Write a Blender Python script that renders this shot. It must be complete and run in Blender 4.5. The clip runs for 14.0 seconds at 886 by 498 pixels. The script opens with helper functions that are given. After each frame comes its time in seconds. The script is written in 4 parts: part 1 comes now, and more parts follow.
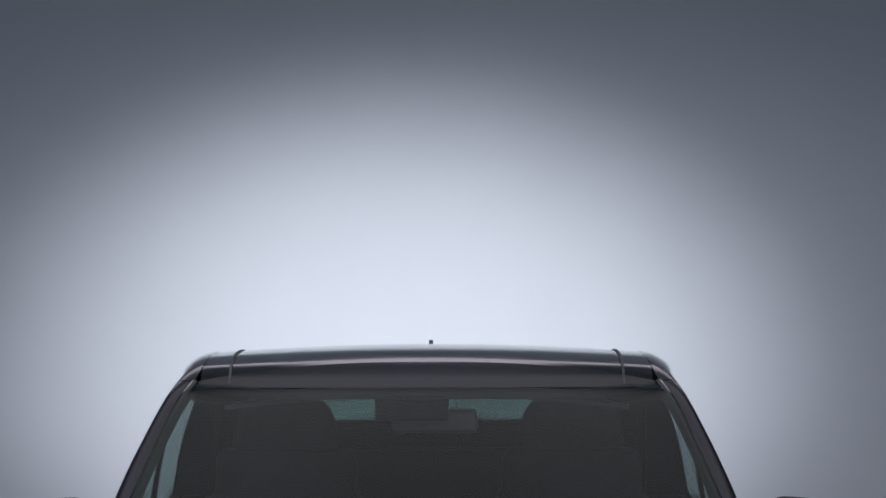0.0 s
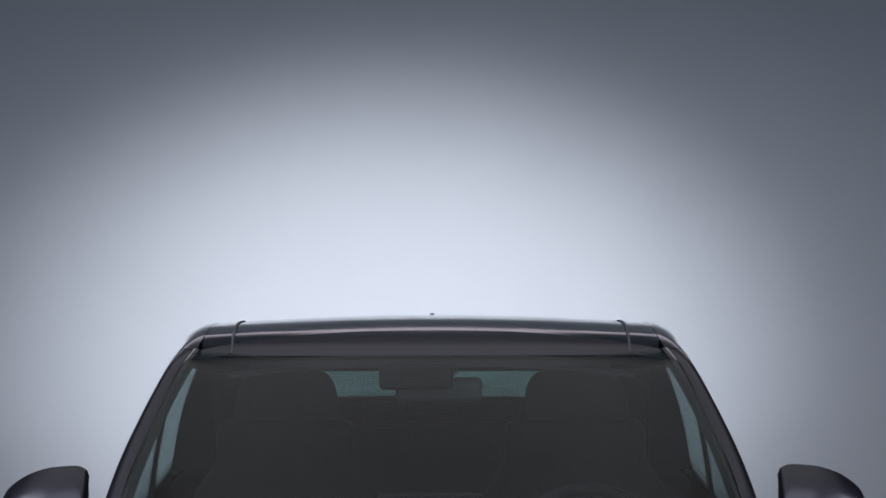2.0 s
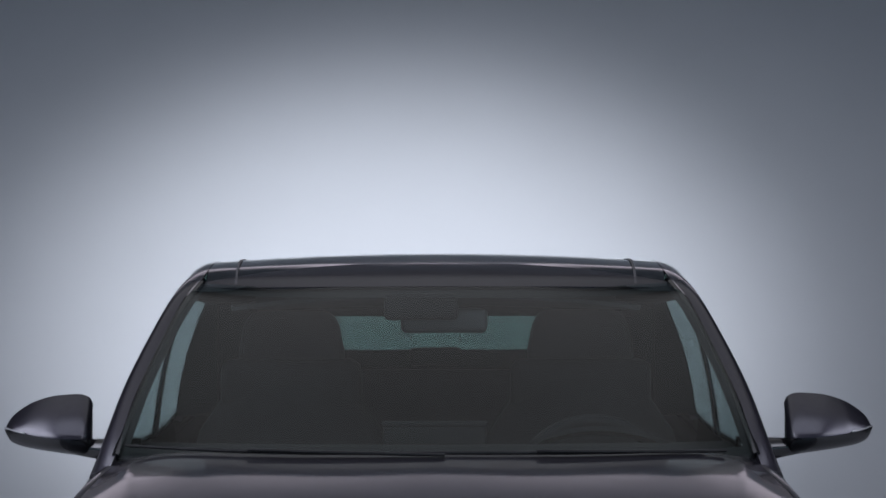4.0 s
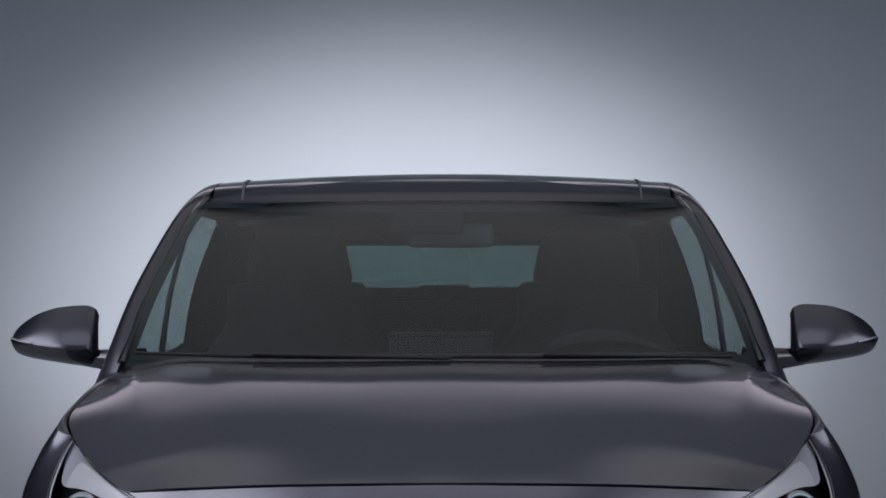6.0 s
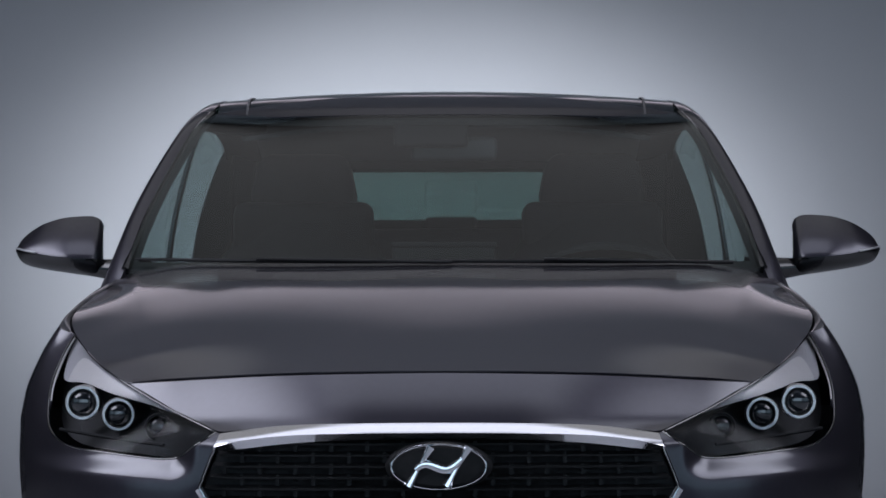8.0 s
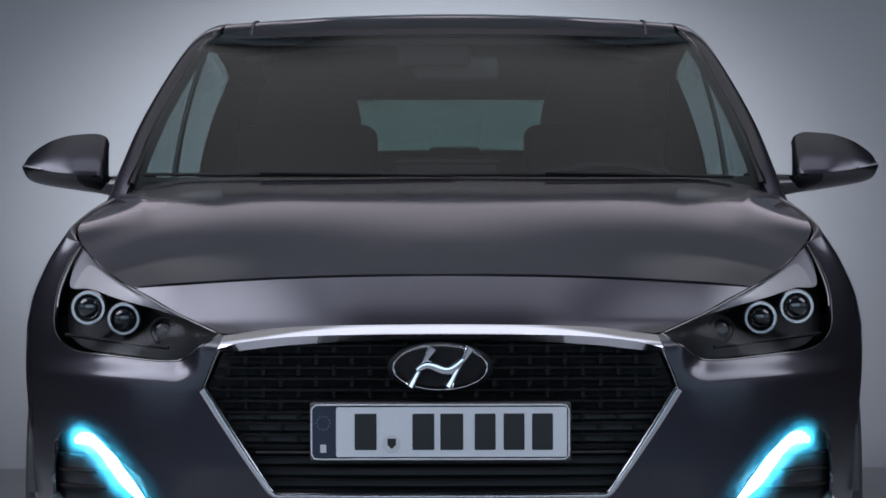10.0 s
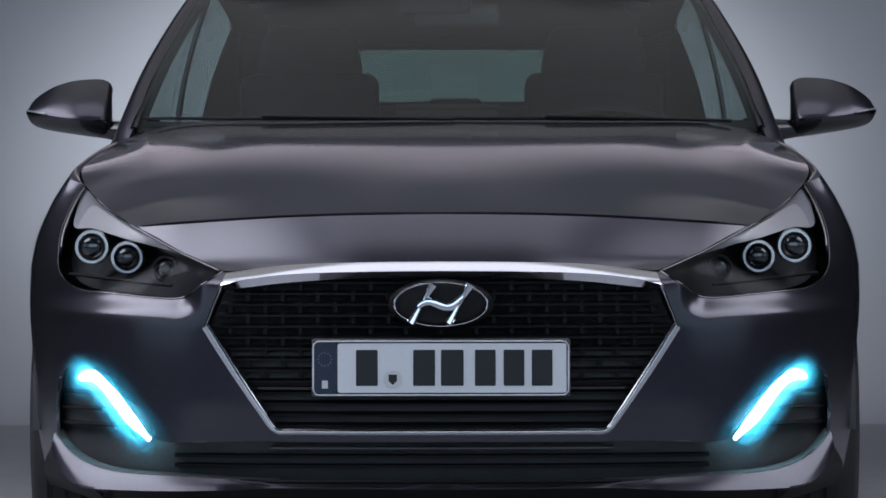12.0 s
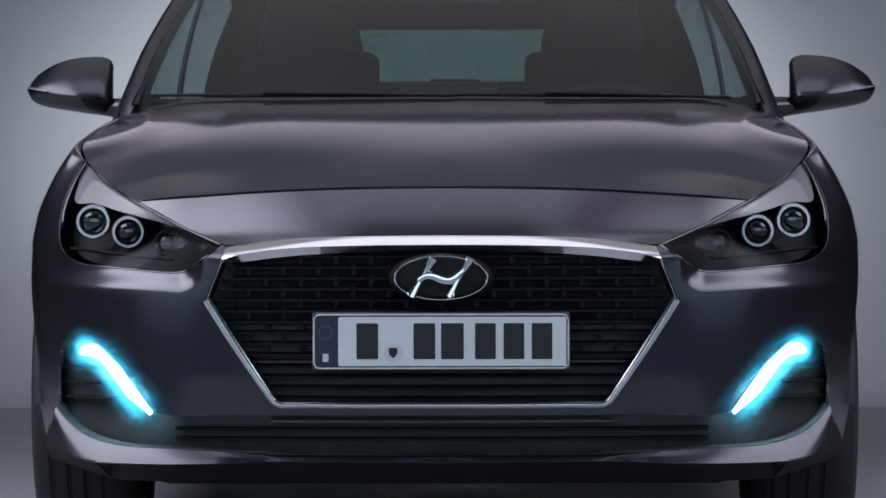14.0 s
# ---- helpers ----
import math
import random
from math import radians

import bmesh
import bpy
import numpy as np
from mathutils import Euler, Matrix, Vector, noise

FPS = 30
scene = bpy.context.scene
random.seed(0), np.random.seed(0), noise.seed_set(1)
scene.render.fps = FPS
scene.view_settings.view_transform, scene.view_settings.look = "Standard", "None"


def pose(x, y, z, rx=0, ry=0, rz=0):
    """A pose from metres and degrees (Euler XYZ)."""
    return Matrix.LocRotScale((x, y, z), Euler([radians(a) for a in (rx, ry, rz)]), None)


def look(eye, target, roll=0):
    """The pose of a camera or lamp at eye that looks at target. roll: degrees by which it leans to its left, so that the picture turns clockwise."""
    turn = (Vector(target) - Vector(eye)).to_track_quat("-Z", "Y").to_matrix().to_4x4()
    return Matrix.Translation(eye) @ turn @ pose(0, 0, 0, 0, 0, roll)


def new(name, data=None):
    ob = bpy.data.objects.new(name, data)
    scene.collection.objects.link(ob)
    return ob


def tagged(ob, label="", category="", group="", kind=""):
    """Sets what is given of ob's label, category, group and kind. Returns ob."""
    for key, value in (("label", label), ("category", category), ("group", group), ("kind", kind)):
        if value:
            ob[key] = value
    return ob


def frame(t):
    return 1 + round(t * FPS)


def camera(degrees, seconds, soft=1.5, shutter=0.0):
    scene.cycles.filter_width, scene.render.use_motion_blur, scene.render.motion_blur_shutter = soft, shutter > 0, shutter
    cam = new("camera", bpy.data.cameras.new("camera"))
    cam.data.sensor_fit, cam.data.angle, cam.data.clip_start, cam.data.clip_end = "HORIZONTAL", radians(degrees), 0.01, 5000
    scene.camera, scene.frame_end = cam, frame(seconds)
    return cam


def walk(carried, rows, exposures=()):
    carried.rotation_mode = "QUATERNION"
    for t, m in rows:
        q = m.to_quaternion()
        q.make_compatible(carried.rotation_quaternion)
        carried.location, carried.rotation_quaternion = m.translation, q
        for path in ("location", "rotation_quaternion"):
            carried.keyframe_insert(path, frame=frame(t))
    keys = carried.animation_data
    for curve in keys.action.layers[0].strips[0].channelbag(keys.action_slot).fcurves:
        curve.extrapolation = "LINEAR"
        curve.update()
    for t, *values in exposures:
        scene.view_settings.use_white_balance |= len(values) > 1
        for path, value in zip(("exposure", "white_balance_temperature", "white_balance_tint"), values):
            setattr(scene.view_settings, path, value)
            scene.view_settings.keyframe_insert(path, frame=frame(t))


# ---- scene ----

# ---------------------------------------------------------------- camera
cam = camera(11.0, 14.0, soft=1.6)
ROLL = -0.12
PATH = [
    (0.0, 0.081, -9.224, 2.159, 0.203, -2.373),
    (0.5, 0.064, -9.200, 2.145, 0.127, -2.370),
    (1.0, 0.047, -9.176, 2.123, 0.051, -2.348),
    (1.5, 0.029, -9.153, 2.087, -0.022, -2.274),
    (2.0, 0.010, -9.133, 2.029, -0.104, -2.138),
    (2.5, -0.003, -9.118, 1.954, -0.155, -1.928),
    (3.0, -0.007, -9.109, 1.866, -0.153, -1.689),
    (5.5, 0.021, -9.114, 1.426, 0.077, -0.688),
    (6.0, 0.031, -9.118, 1.334, 0.147, -0.487),
    (6.5, 0.044, -9.123, 1.246, 0.231, -0.296),
    (7.0, 0.060, -9.132, 1.166, 0.321, -0.157),
    (7.5, 0.072, -9.145, 1.099, 0.394, -0.078),
    (8.0, 0.084, -9.162, 1.038, 0.468, -0.042),
    (10.5, 0.100, -9.289, 0.827, 0.580, -0.192),
    (11.0, 0.103, -9.310, 0.801, 0.600, -0.258),
    (11.5, 0.103, -9.330, 0.785, 0.605, -0.331),
    (12.0, 0.103, -9.346, 0.771, 0.604, -0.375),
    (12.5, 0.103, -9.358, 0.756, 0.600, -0.387),
    (13.0, 0.104, -9.366, 0.741, 0.606, -0.398),
    (13.5, 0.103, -9.373, 0.735, 0.603, -0.423),
    (14.0, 0.102, -9.377, 0.730, 0.599, -0.449),
]


def cam_pose(x, y, z, yaw, pitch):
    ahead = Vector((-math.sin(radians(yaw)) * math.cos(radians(pitch)), math.cos(radians(yaw)) * math.cos(radians(pitch)), math.sin(radians(pitch))))
    return look((x, y, z), Vector((x, y, z)) + ahead * 2, ROLL)


walk(cam, [(t, cam_pose(x, y, z, yaw, pitch)) for t, x, y, z, yaw, pitch in PATH])

# ---------------------------------------------------------------- light
world = bpy.data.worlds.new("studio_dark")
scene.world = world
world.use_nodes = True
world.node_tree.nodes["Background"].inputs[0].default_value = (0.55, 0.62, 0.75, 1)
world.node_tree.nodes["Background"].inputs[1].default_value = 0.012


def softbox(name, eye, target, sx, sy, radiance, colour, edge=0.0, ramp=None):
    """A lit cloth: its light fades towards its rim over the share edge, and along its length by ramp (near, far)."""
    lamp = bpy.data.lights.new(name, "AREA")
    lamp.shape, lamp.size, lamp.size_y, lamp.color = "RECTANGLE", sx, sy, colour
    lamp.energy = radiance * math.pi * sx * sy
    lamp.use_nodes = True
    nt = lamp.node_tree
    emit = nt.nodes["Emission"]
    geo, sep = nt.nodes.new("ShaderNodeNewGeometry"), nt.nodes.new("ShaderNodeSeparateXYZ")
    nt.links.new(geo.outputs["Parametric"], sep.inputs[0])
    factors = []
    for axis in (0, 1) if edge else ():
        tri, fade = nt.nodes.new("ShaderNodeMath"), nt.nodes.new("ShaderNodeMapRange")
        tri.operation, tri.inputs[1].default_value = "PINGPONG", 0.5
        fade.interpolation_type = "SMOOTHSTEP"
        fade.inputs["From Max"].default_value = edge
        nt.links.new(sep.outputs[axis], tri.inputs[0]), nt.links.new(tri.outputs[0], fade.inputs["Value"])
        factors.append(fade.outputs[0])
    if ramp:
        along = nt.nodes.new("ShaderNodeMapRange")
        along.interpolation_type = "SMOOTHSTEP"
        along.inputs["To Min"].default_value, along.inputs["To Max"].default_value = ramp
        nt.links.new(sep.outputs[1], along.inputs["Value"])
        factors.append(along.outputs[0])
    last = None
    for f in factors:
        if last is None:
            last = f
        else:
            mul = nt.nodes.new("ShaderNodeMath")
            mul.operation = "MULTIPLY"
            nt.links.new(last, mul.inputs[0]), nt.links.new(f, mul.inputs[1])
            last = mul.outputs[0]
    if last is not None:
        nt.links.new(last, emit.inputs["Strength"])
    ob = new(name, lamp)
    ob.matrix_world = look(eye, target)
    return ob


# lamps behind the car throw a pool of light on the backdrop


def spot(name, watts, degrees, eye, target, wide):
    lamp = bpy.data.lights.new(name, "SPOT")
    lamp.energy, lamp.spot_size, lamp.spot_blend, lamp.shadow_soft_size, lamp.color = watts, radians(degrees), 1.0, 0.2, (0.905, 0.955, 1.04)
    new(name, lamp).matrix_world = look(eye, target) @ Matrix.Diagonal((wide, 1, 1, 1))


BACK = 8.8
spot("backdrop_spot", 490, 42.5, (-0.05, BACK - 3.4, 0.90), (-0.15, BACK, 0.92), 1.44)
spot("backdrop_flood", 125, 60, (-0.1, BACK - 3.4, 0.90), (0.0, BACK, 0.75), 1.8)
# overhead: a leaning silk high at the back, one over the roof, a softbox above the nose and a long bright softbox along each side
softbox("rear_silk", (0, 8.1, 3.82), (0, 0.6, 1.2), 5.2, 1.45, 0.68, (1.0, 0.89, 1.03), 0.0, (1.0, 0.0))
softbox("roof_silk", (0, 3.25, 3.45), (0, 3.25, 0), 5.0, 3.3, 0.30, (0.93, 0.94, 1.0), 0.28)
softbox("nose_softbox", (0, 0.7, 3.25), (0, 0.7, 0), 3.4, 3.1, 1.15, (0.90, 0.94, 1.12), 0.25)
for x, bright in ((-3.1, 4.7), (3.4, 3.1)):
    softbox("side_softbox", (x, -0.2, 3.2), (x * 0.85, -0.2, 0), 5.6, 3.8, bright, (0.90, 0.93, 1.09), 0.25)
# added fill, unseen: far, dim bluish panels behind the camera and on both sides
softbox("front_fill", (0, -12.8, 2.4), (0, 0, 0.9), 14.0, 4.6, 1.9, (0.60, 0.81, 1.03), 0.25)
for x in (-7.1, 7.1):
    softbox("flank_fill", (x, -6.5, 2.2), (0, -4.0, 0.8), 12.0, 4.2, 0.65, (0.55, 0.78, 1.0), 0.25)

# ---------------------------------------------------------------- materials


def material(name, base, rough=0.5, metal=0.0, coat=0.0, coat_rough=0.03, grain=0.0, scale=60.0, bump=0.0, bump_scale=300.0, spec=0.5):
    m = bpy.data.materials.new(name)
    m.use_nodes = True
    nt = m.node_tree
    b = nt.nodes["Principled BSDF"]
    b.inputs["Roughness"].default_value = rough
    b.inputs["Metallic"].default_value = metal
    b.inputs["Coat Weight"].default_value = coat
    b.inputs["Coat Roughness"].default_value = coat_rough
    b.inputs["Specular IOR Level"].default_value = spec
    b.inputs["Base Color"].default_value = (*base, 1)
    co = nt.nodes.new("ShaderNodeTexCoord")
    if grain:
        n1, n2 = nt.nodes.new("ShaderNodeTexNoise"), nt.nodes.new("ShaderNodeTexNoise")
        n1.inputs["Scale"].default_value, n2.inputs["Scale"].default_value = scale, scale / 14
        n1.inputs["Detail"].default_value, n2.inputs["Detail"].default_value = 4, 5
        nt.links.new(co.outputs["Object"], n1.inputs["Vector"]), nt.links.new(co.outputs["Object"], n2.inputs["Vector"])
        add = nt.nodes.new("ShaderNodeMath")
        nt.links.new(n1.outputs["Fac"], add.inputs[0]), nt.links.new(n2.outputs["Fac"], add.inputs[1])
        ramp = nt.nodes.new("ShaderNodeMapRange")
        ramp.inputs["From Min"].default_value, ramp.inputs["From Max"].default_value = 0.6, 1.4
        ramp.inputs["To Min"].default_value, ramp.inputs["To Max"].default_value = 1 - grain, 1 + grain
        nt.links.new(add.outputs[0], ramp.inputs["Value"])
        mul = nt.nodes.new("ShaderNodeVectorMath")
        mul.operation = "SCALE"
        mul.inputs[0].default_value = base
        nt.links.new(ramp.outputs[0], mul.inputs["Scale"])
        nt.links.new(mul.outputs[0], b.inputs["Base Color"])
    if bump:
        n3, bp = nt.nodes.new("ShaderNodeTexNoise"), nt.nodes.new("ShaderNodeBump")
        n3.inputs["Scale"].default_value, bp.inputs["Strength"].default_value, bp.inputs["Distance"].default_value = bump_scale, bump, 0.002
        nt.links.new(co.outputs["Object"], n3.inputs["Vector"])
        nt.links.new(n3.outputs["Fac"], bp.inputs["Height"]), nt.links.new(bp.outputs[0], b.inputs["Normal"])
    return m


def glass(name, tint, gloss=1.0, rough=0.0, ior=1.5, top=1.0):
    m = bpy.data.materials.new(name)
    m.use_nodes = True
    nt = m.node_tree
    nt.nodes.remove(nt.nodes["Principled BSDF"])
    out = nt.nodes["Material Output"]
    clear, shine, mix, facing, power, scale = (nt.nodes.new("ShaderNode" + k) for k in ("BsdfTransparent", "BsdfGlossy", "MixShader", "LayerWeight", "Math", "MapRange"))
    clear.inputs[0].default_value = (*tint, 1)
    shine.inputs["Color"].default_value = (gloss, gloss, gloss, 1)
    shine.inputs["Roughness"].default_value = rough
    facing.inputs[0].default_value = 0.5
    power.operation, power.inputs[1].default_value = "POWER", 5.0
    f0 = ((ior - 1) / (ior + 1)) ** 2
    scale.inputs["To Min"].default_value, scale.inputs["To Max"].default_value = f0 * 1.6, top
    nt.links.new(facing.outputs["Facing"], power.inputs[0]), nt.links.new(power.outputs[0], scale.inputs["Value"])
    nt.links.new(scale.outputs[0], mix.inputs[0]), nt.links.new(clear.outputs[0], mix.inputs[1])
    nt.links.new(shine.outputs[0], mix.inputs[2]), nt.links.new(mix.outputs[0], out.inputs[0])
    return m


def glowing(name, colour, strength):
    m = bpy.data.materials.new(name)
    m.use_nodes = True
    b = m.node_tree.nodes["Principled BSDF"]
    b.inputs["Base Color"].default_value = (0.8, 0.85, 0.9, 1)
    b.inputs["Emission Color"].default_value = (*colour, 1)
    b.inputs["Emission Strength"].default_value = strength
    return m


PAINT = material("grey_metallic_paint", (0.038, 0.036, 0.048), 0.38, 0.8, 1.0, 0.06, 0.10, 900)
GLOSS_BLACK = material("gloss_black_plastic", (0.010, 0.010, 0.011), 0.12, 0, 0.6, 0.04, 0.15, 80)
MATT_BLACK = material("matt_black_plastic", (0.055, 0.055, 0.058), 0.5, 0, 0, 0.1, 0.25, 120, 0.25, 900)
GRILLE_BLACK = material("grille_black_plastic", (0.016, 0.016, 0.017), 0.6, 0, 0.0, 0.1, 0.2, 90, spec=0.12)
LAMP_BLACK = material("lamp_housing_black", (0.020, 0.020, 0.021), 0.6, 0, 0, 0.1, 0.2, 120, spec=0.2)
DEEP_BLACK = material("deep_black_mesh", (0.036, 0.036, 0.038), 0.8, 0, 0, 0.1, 0.3, 120, spec=0.2)
CHROME = material("chrome", (0.80, 0.80, 0.83), 0.10, 1.0, 0, 0.03, 0.04, 200)
SATIN = material("satin_chrome", (0.60, 0.60, 0.63), 0.22, 1.0, 0, 0.03, 0.05, 200)
RING = material("grey_lamp_ring", (0.52, 0.50, 0.50), 0.28, 0.9, 0, 0.03, 0.05, 200)
RUBBER = material("tyre_rubber", (0.014, 0.014, 0.015), 0.7, 0, 0, 0.1, 0.3, 60, 0.3, 400)
ALLOY = material("alloy_wheel_paint", (0.35, 0.35, 0.37), 0.3, 0.9, 0.4, 0.05, 0.06, 200)
CABIN = material("dark_cabin_trim", (0.014, 0.0145, 0.015), 0.8, 0, 0, 0.1, 0.25, 70, spec=0.25)
LINING = material("grey_headliner_cloth", (0.10, 0.10, 0.105), 0.9, 0, 0, 0.1, 0.15, 150, 0.3, 900)
SEAT = material("charcoal_seat_cloth", (0.026, 0.026, 0.028), 0.85, 0, 0, 0.1, 0.3, 120, 0.4, 700)
PLATE_WHITE = material("white_plate_sheet", (0.80, 0.81, 0.84), 0.35, 0, 0.2, 0.1, 0.04, 120)
PLATE_BLUE = material("blue_plate_band", (0.008, 0.016, 0.045), 0.4, 0, 0.2, 0.1, 0.1, 120)
PLATE_INK = material("black_plate_ink", (0.012, 0.012, 0.015), 0.5, 0, 0, 0.1, 0.1, 120)
WHITE = material("white_print", (0.7, 0.7, 0.72), 0.5)
DULL_PRINT = material("dull_blue_print", (0.10, 0.12, 0.17), 0.5)
DIM_LENS = material("grey_signal_lens", (0.20, 0.20, 0.21), 0.3, 0, 0.4, 0.05, 0.1, 200)
DARK_LENS = material("dark_projector_lens", (0.012, 0.014, 0.018), 0.03, 0, 1.0, 0.0, 0.1, 30)
BEZEL = material("grey_lamp_bezel", (0.40, 0.39, 0.40), 0.48, 0.35, 0.3, 0.1, 0.05, 200)
WALL = material("grey_backdrop_paint", (0.52, 0.53, 0.56), 0.85, 0, 0, 0.1, 0.03, 3.0, 0.05, 200)
FLOOR = material("grey_studio_floor", (0.30, 0.305, 0.32), 0.55, 0, 0, 0.1, 0.08, 4.0, 0.1, 150)
CEILING = material("black_studio_ceiling", (0.015, 0.015, 0.017), 0.9, 0, 0, 0.1, 0.2, 4.0)
SCREEN_GLASS = glass("tinted_windscreen_glass", (0.66, 0.74, 0.73))
SIDE_GLASS = glass("green_side_glass", (0.27, 0.335, 0.335), top=0.3)
REAR_GLASS = glass("dark_rear_glass", (0.07, 0.125, 0.115))
LAMP_GLASS = glass("clear_lamp_cover", (0.90, 0.91, 0.93), 0.14)
MIRROR = material("mirror_silver", (0.85, 0.86, 0.88), 0.02, 1.0)
LED = glowing("white_led_light", (0.42, 0.84, 1.0), 27.0)


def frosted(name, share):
    """A clear sheet that scatters a share of the light that passes it, by its frost density, for a lamp's halo."""
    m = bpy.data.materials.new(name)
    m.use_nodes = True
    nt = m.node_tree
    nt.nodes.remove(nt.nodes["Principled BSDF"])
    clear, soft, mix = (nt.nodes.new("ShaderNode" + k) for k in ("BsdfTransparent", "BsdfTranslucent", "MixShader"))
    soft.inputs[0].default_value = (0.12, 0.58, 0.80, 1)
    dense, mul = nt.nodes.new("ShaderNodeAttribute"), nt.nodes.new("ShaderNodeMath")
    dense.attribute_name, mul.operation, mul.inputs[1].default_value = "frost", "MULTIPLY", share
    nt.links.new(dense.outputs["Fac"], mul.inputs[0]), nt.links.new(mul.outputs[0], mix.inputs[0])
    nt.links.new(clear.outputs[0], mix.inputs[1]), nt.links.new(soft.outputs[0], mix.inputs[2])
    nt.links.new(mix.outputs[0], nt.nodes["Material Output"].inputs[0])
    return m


HALO_VEIL = frosted("halo_veil_sheet", 0.31)
LED_HALO = material("milky_halo_panel", (0.16, 0.18, 0.19), 0.35)

# ---------------------------------------------------------------- mesh helpers


def part(name, bm, mat, parent, label="", sharp=38, m=None):
    bmesh.ops.recalc_face_normals(bm, faces=bm.faces)
    me = bpy.data.meshes.new(name)
    bm.to_mesh(me)
    bm.free()
    me.materials.append(mat)
    me.shade_smooth()
    me.set_sharp_from_angle(angle=radians(sharp))
    ob = new(name, me)
    ob.parent = parent
    if m:
        ob.matrix_basis = m
    if label:
        tagged(ob, label)
    return ob


def thing(name, m, label, category, group="", kind=""):
    ob = new(name)
    ob.matrix_basis = m
    return tagged(ob, label, category, group, kind)


class Curve:
    """A natural cubic spline through points, or straight pieces, over 0..1 by length."""

    def __init__(self, pts, straight=False):
        self.p = np.array(pts, float)
        d = np.r_[0, np.cumsum(np.linalg.norm(np.diff(self.p, axis=0), axis=1))]
        self.t, self.straight, n = d / d[-1], straight or len(pts) < 3, len(pts)
        if not self.straight:
            h = np.diff(self.t)
            a, r = np.zeros((n, n)), np.zeros((n, self.p.shape[1]))
            a[0, 0] = a[-1, -1] = 1
            for i in range(1, n - 1):
                a[i, i - 1], a[i, i], a[i, i + 1] = h[i - 1], 2 * (h[i - 1] + h[i]), h[i]
                r[i] = 6 * ((self.p[i + 1] - self.p[i]) / h[i] - (self.p[i] - self.p[i - 1]) / h[i - 1])
            self.m, self.h = np.linalg.solve(a, r), h

    def __call__(self, u):
        u = min(max(u, 0.0), 1.0)
        i = min(int(np.searchsorted(self.t, u, "right")) - 1, len(self.t) - 2)
        if self.straight:
            k = (u - self.t[i]) / (self.t[i + 1] - self.t[i])
            return self.p[i] * (1 - k) + self.p[i + 1] * k
        a, b, h = self.t[i + 1] - u, u - self.t[i], self.h[i]
        return (self.m[i] * a**3 + self.m[i + 1] * b**3) / (6 * h) + (self.p[i] / h - self.m[i] * h / 6) * a + (self.p[i + 1] / h - self.m[i + 1] * h / 6) * b


def graph(xs, ys):
    """A smooth function y(x) through points (monotone pieces, no overshoot)."""
    xs, ys = np.array(xs, float), np.array(ys, float)
    h, d = np.diff(xs), np.diff(ys) / np.diff(xs)
    s = np.zeros(len(xs))
    s[0], s[-1] = d[0], d[-1]
    for i in range(1, len(xs) - 1):
        if d[i - 1] * d[i] > 0:
            w1, w2 = 2 * h[i] + h[i - 1], h[i] + 2 * h[i - 1]
            s[i] = (w1 + w2) / (w1 / d[i - 1] + w2 / d[i])

    def f(x):
        x = min(max(x, xs[0]), xs[-1])
        i = min(int(np.searchsorted(xs, x, "right")) - 1, len(xs) - 2)
        k = (x - xs[i]) / h[i]
        return ys[i] * (1 + 2 * k) * (1 - k) ** 2 + h[i] * s[i] * k * (1 - k) ** 2 + ys[i + 1] * k * k * (3 - 2 * k) + h[i] * s[i + 1] * k * k * (k - 1)

    return f


def smooth(k):
    k = min(max(k, 0.0), 1.0)
    return k * k * (3 - 2 * k)


def coons(b, t, l, r):
    """A patch from its bottom, top, left and right edges (bottom and top run left to right, the others upwards)."""

    def f(u, v):
        return (1 - v) * b(u) + v * t(u) + (1 - u) * l(v) + u * r(v) - ((1 - u) * (1 - v) * b(0) + u * (1 - v) * b(1) + (1 - u) * v * t(0) + u * v * t(1))

    return f


def sheet(fn, nu, nv, thick=0.0, side=1, bm=None):
    """A grid of fn(u, v), u and v from 0 to 1, thickened inwards."""
    own = bm or bmesh.new()
    made = []
    rows = []
    for j in range(nv + 1):
        row = []
        for i in range(nu + 1):
            p = fn(i / nu, j / nv)
            row.append(own.verts.new((p[0] * side, p[1], p[2])))
        rows.append(row)
    for j in range(nv):
        for i in range(nu):
            made.append(own.faces.new((rows[j][i], rows[j][i + 1], rows[j + 1][i + 1], rows[j + 1][i])))
    bmesh.ops.remove_doubles(own, verts=[v for r in rows for v in r], dist=1e-5)
    made = [f for f in made if f.is_valid]
    if thick:
        own.normal_update()
        middle = sum((v.co for f in made for v in f.verts), Vector()) / sum(len(f.verts) for f in made)
        out = sum((f.normal * f.calc_area() for f in made), Vector())
        turn = -1 if out.dot(middle - Vector((0, 2.2, 0.6))) > 0 else 1
        inner = {}
        for f in made:
            for v in f.verts:
                if v not in inner:
                    inner[v] = v.co + v.normal * thick * turn
        inner = {v: own.verts.new(c) for v, c in inner.items()}
        rim = [e for e in {e for f in made for e in f.edges} if len(e.link_faces) == 1]
        for e in rim:
            a, b = e.verts
            own.faces.new((a, b, inner[b], inner[a]))
        for f in made:
            own.faces.new([inner[v] for v in reversed(f.verts)])
    return own


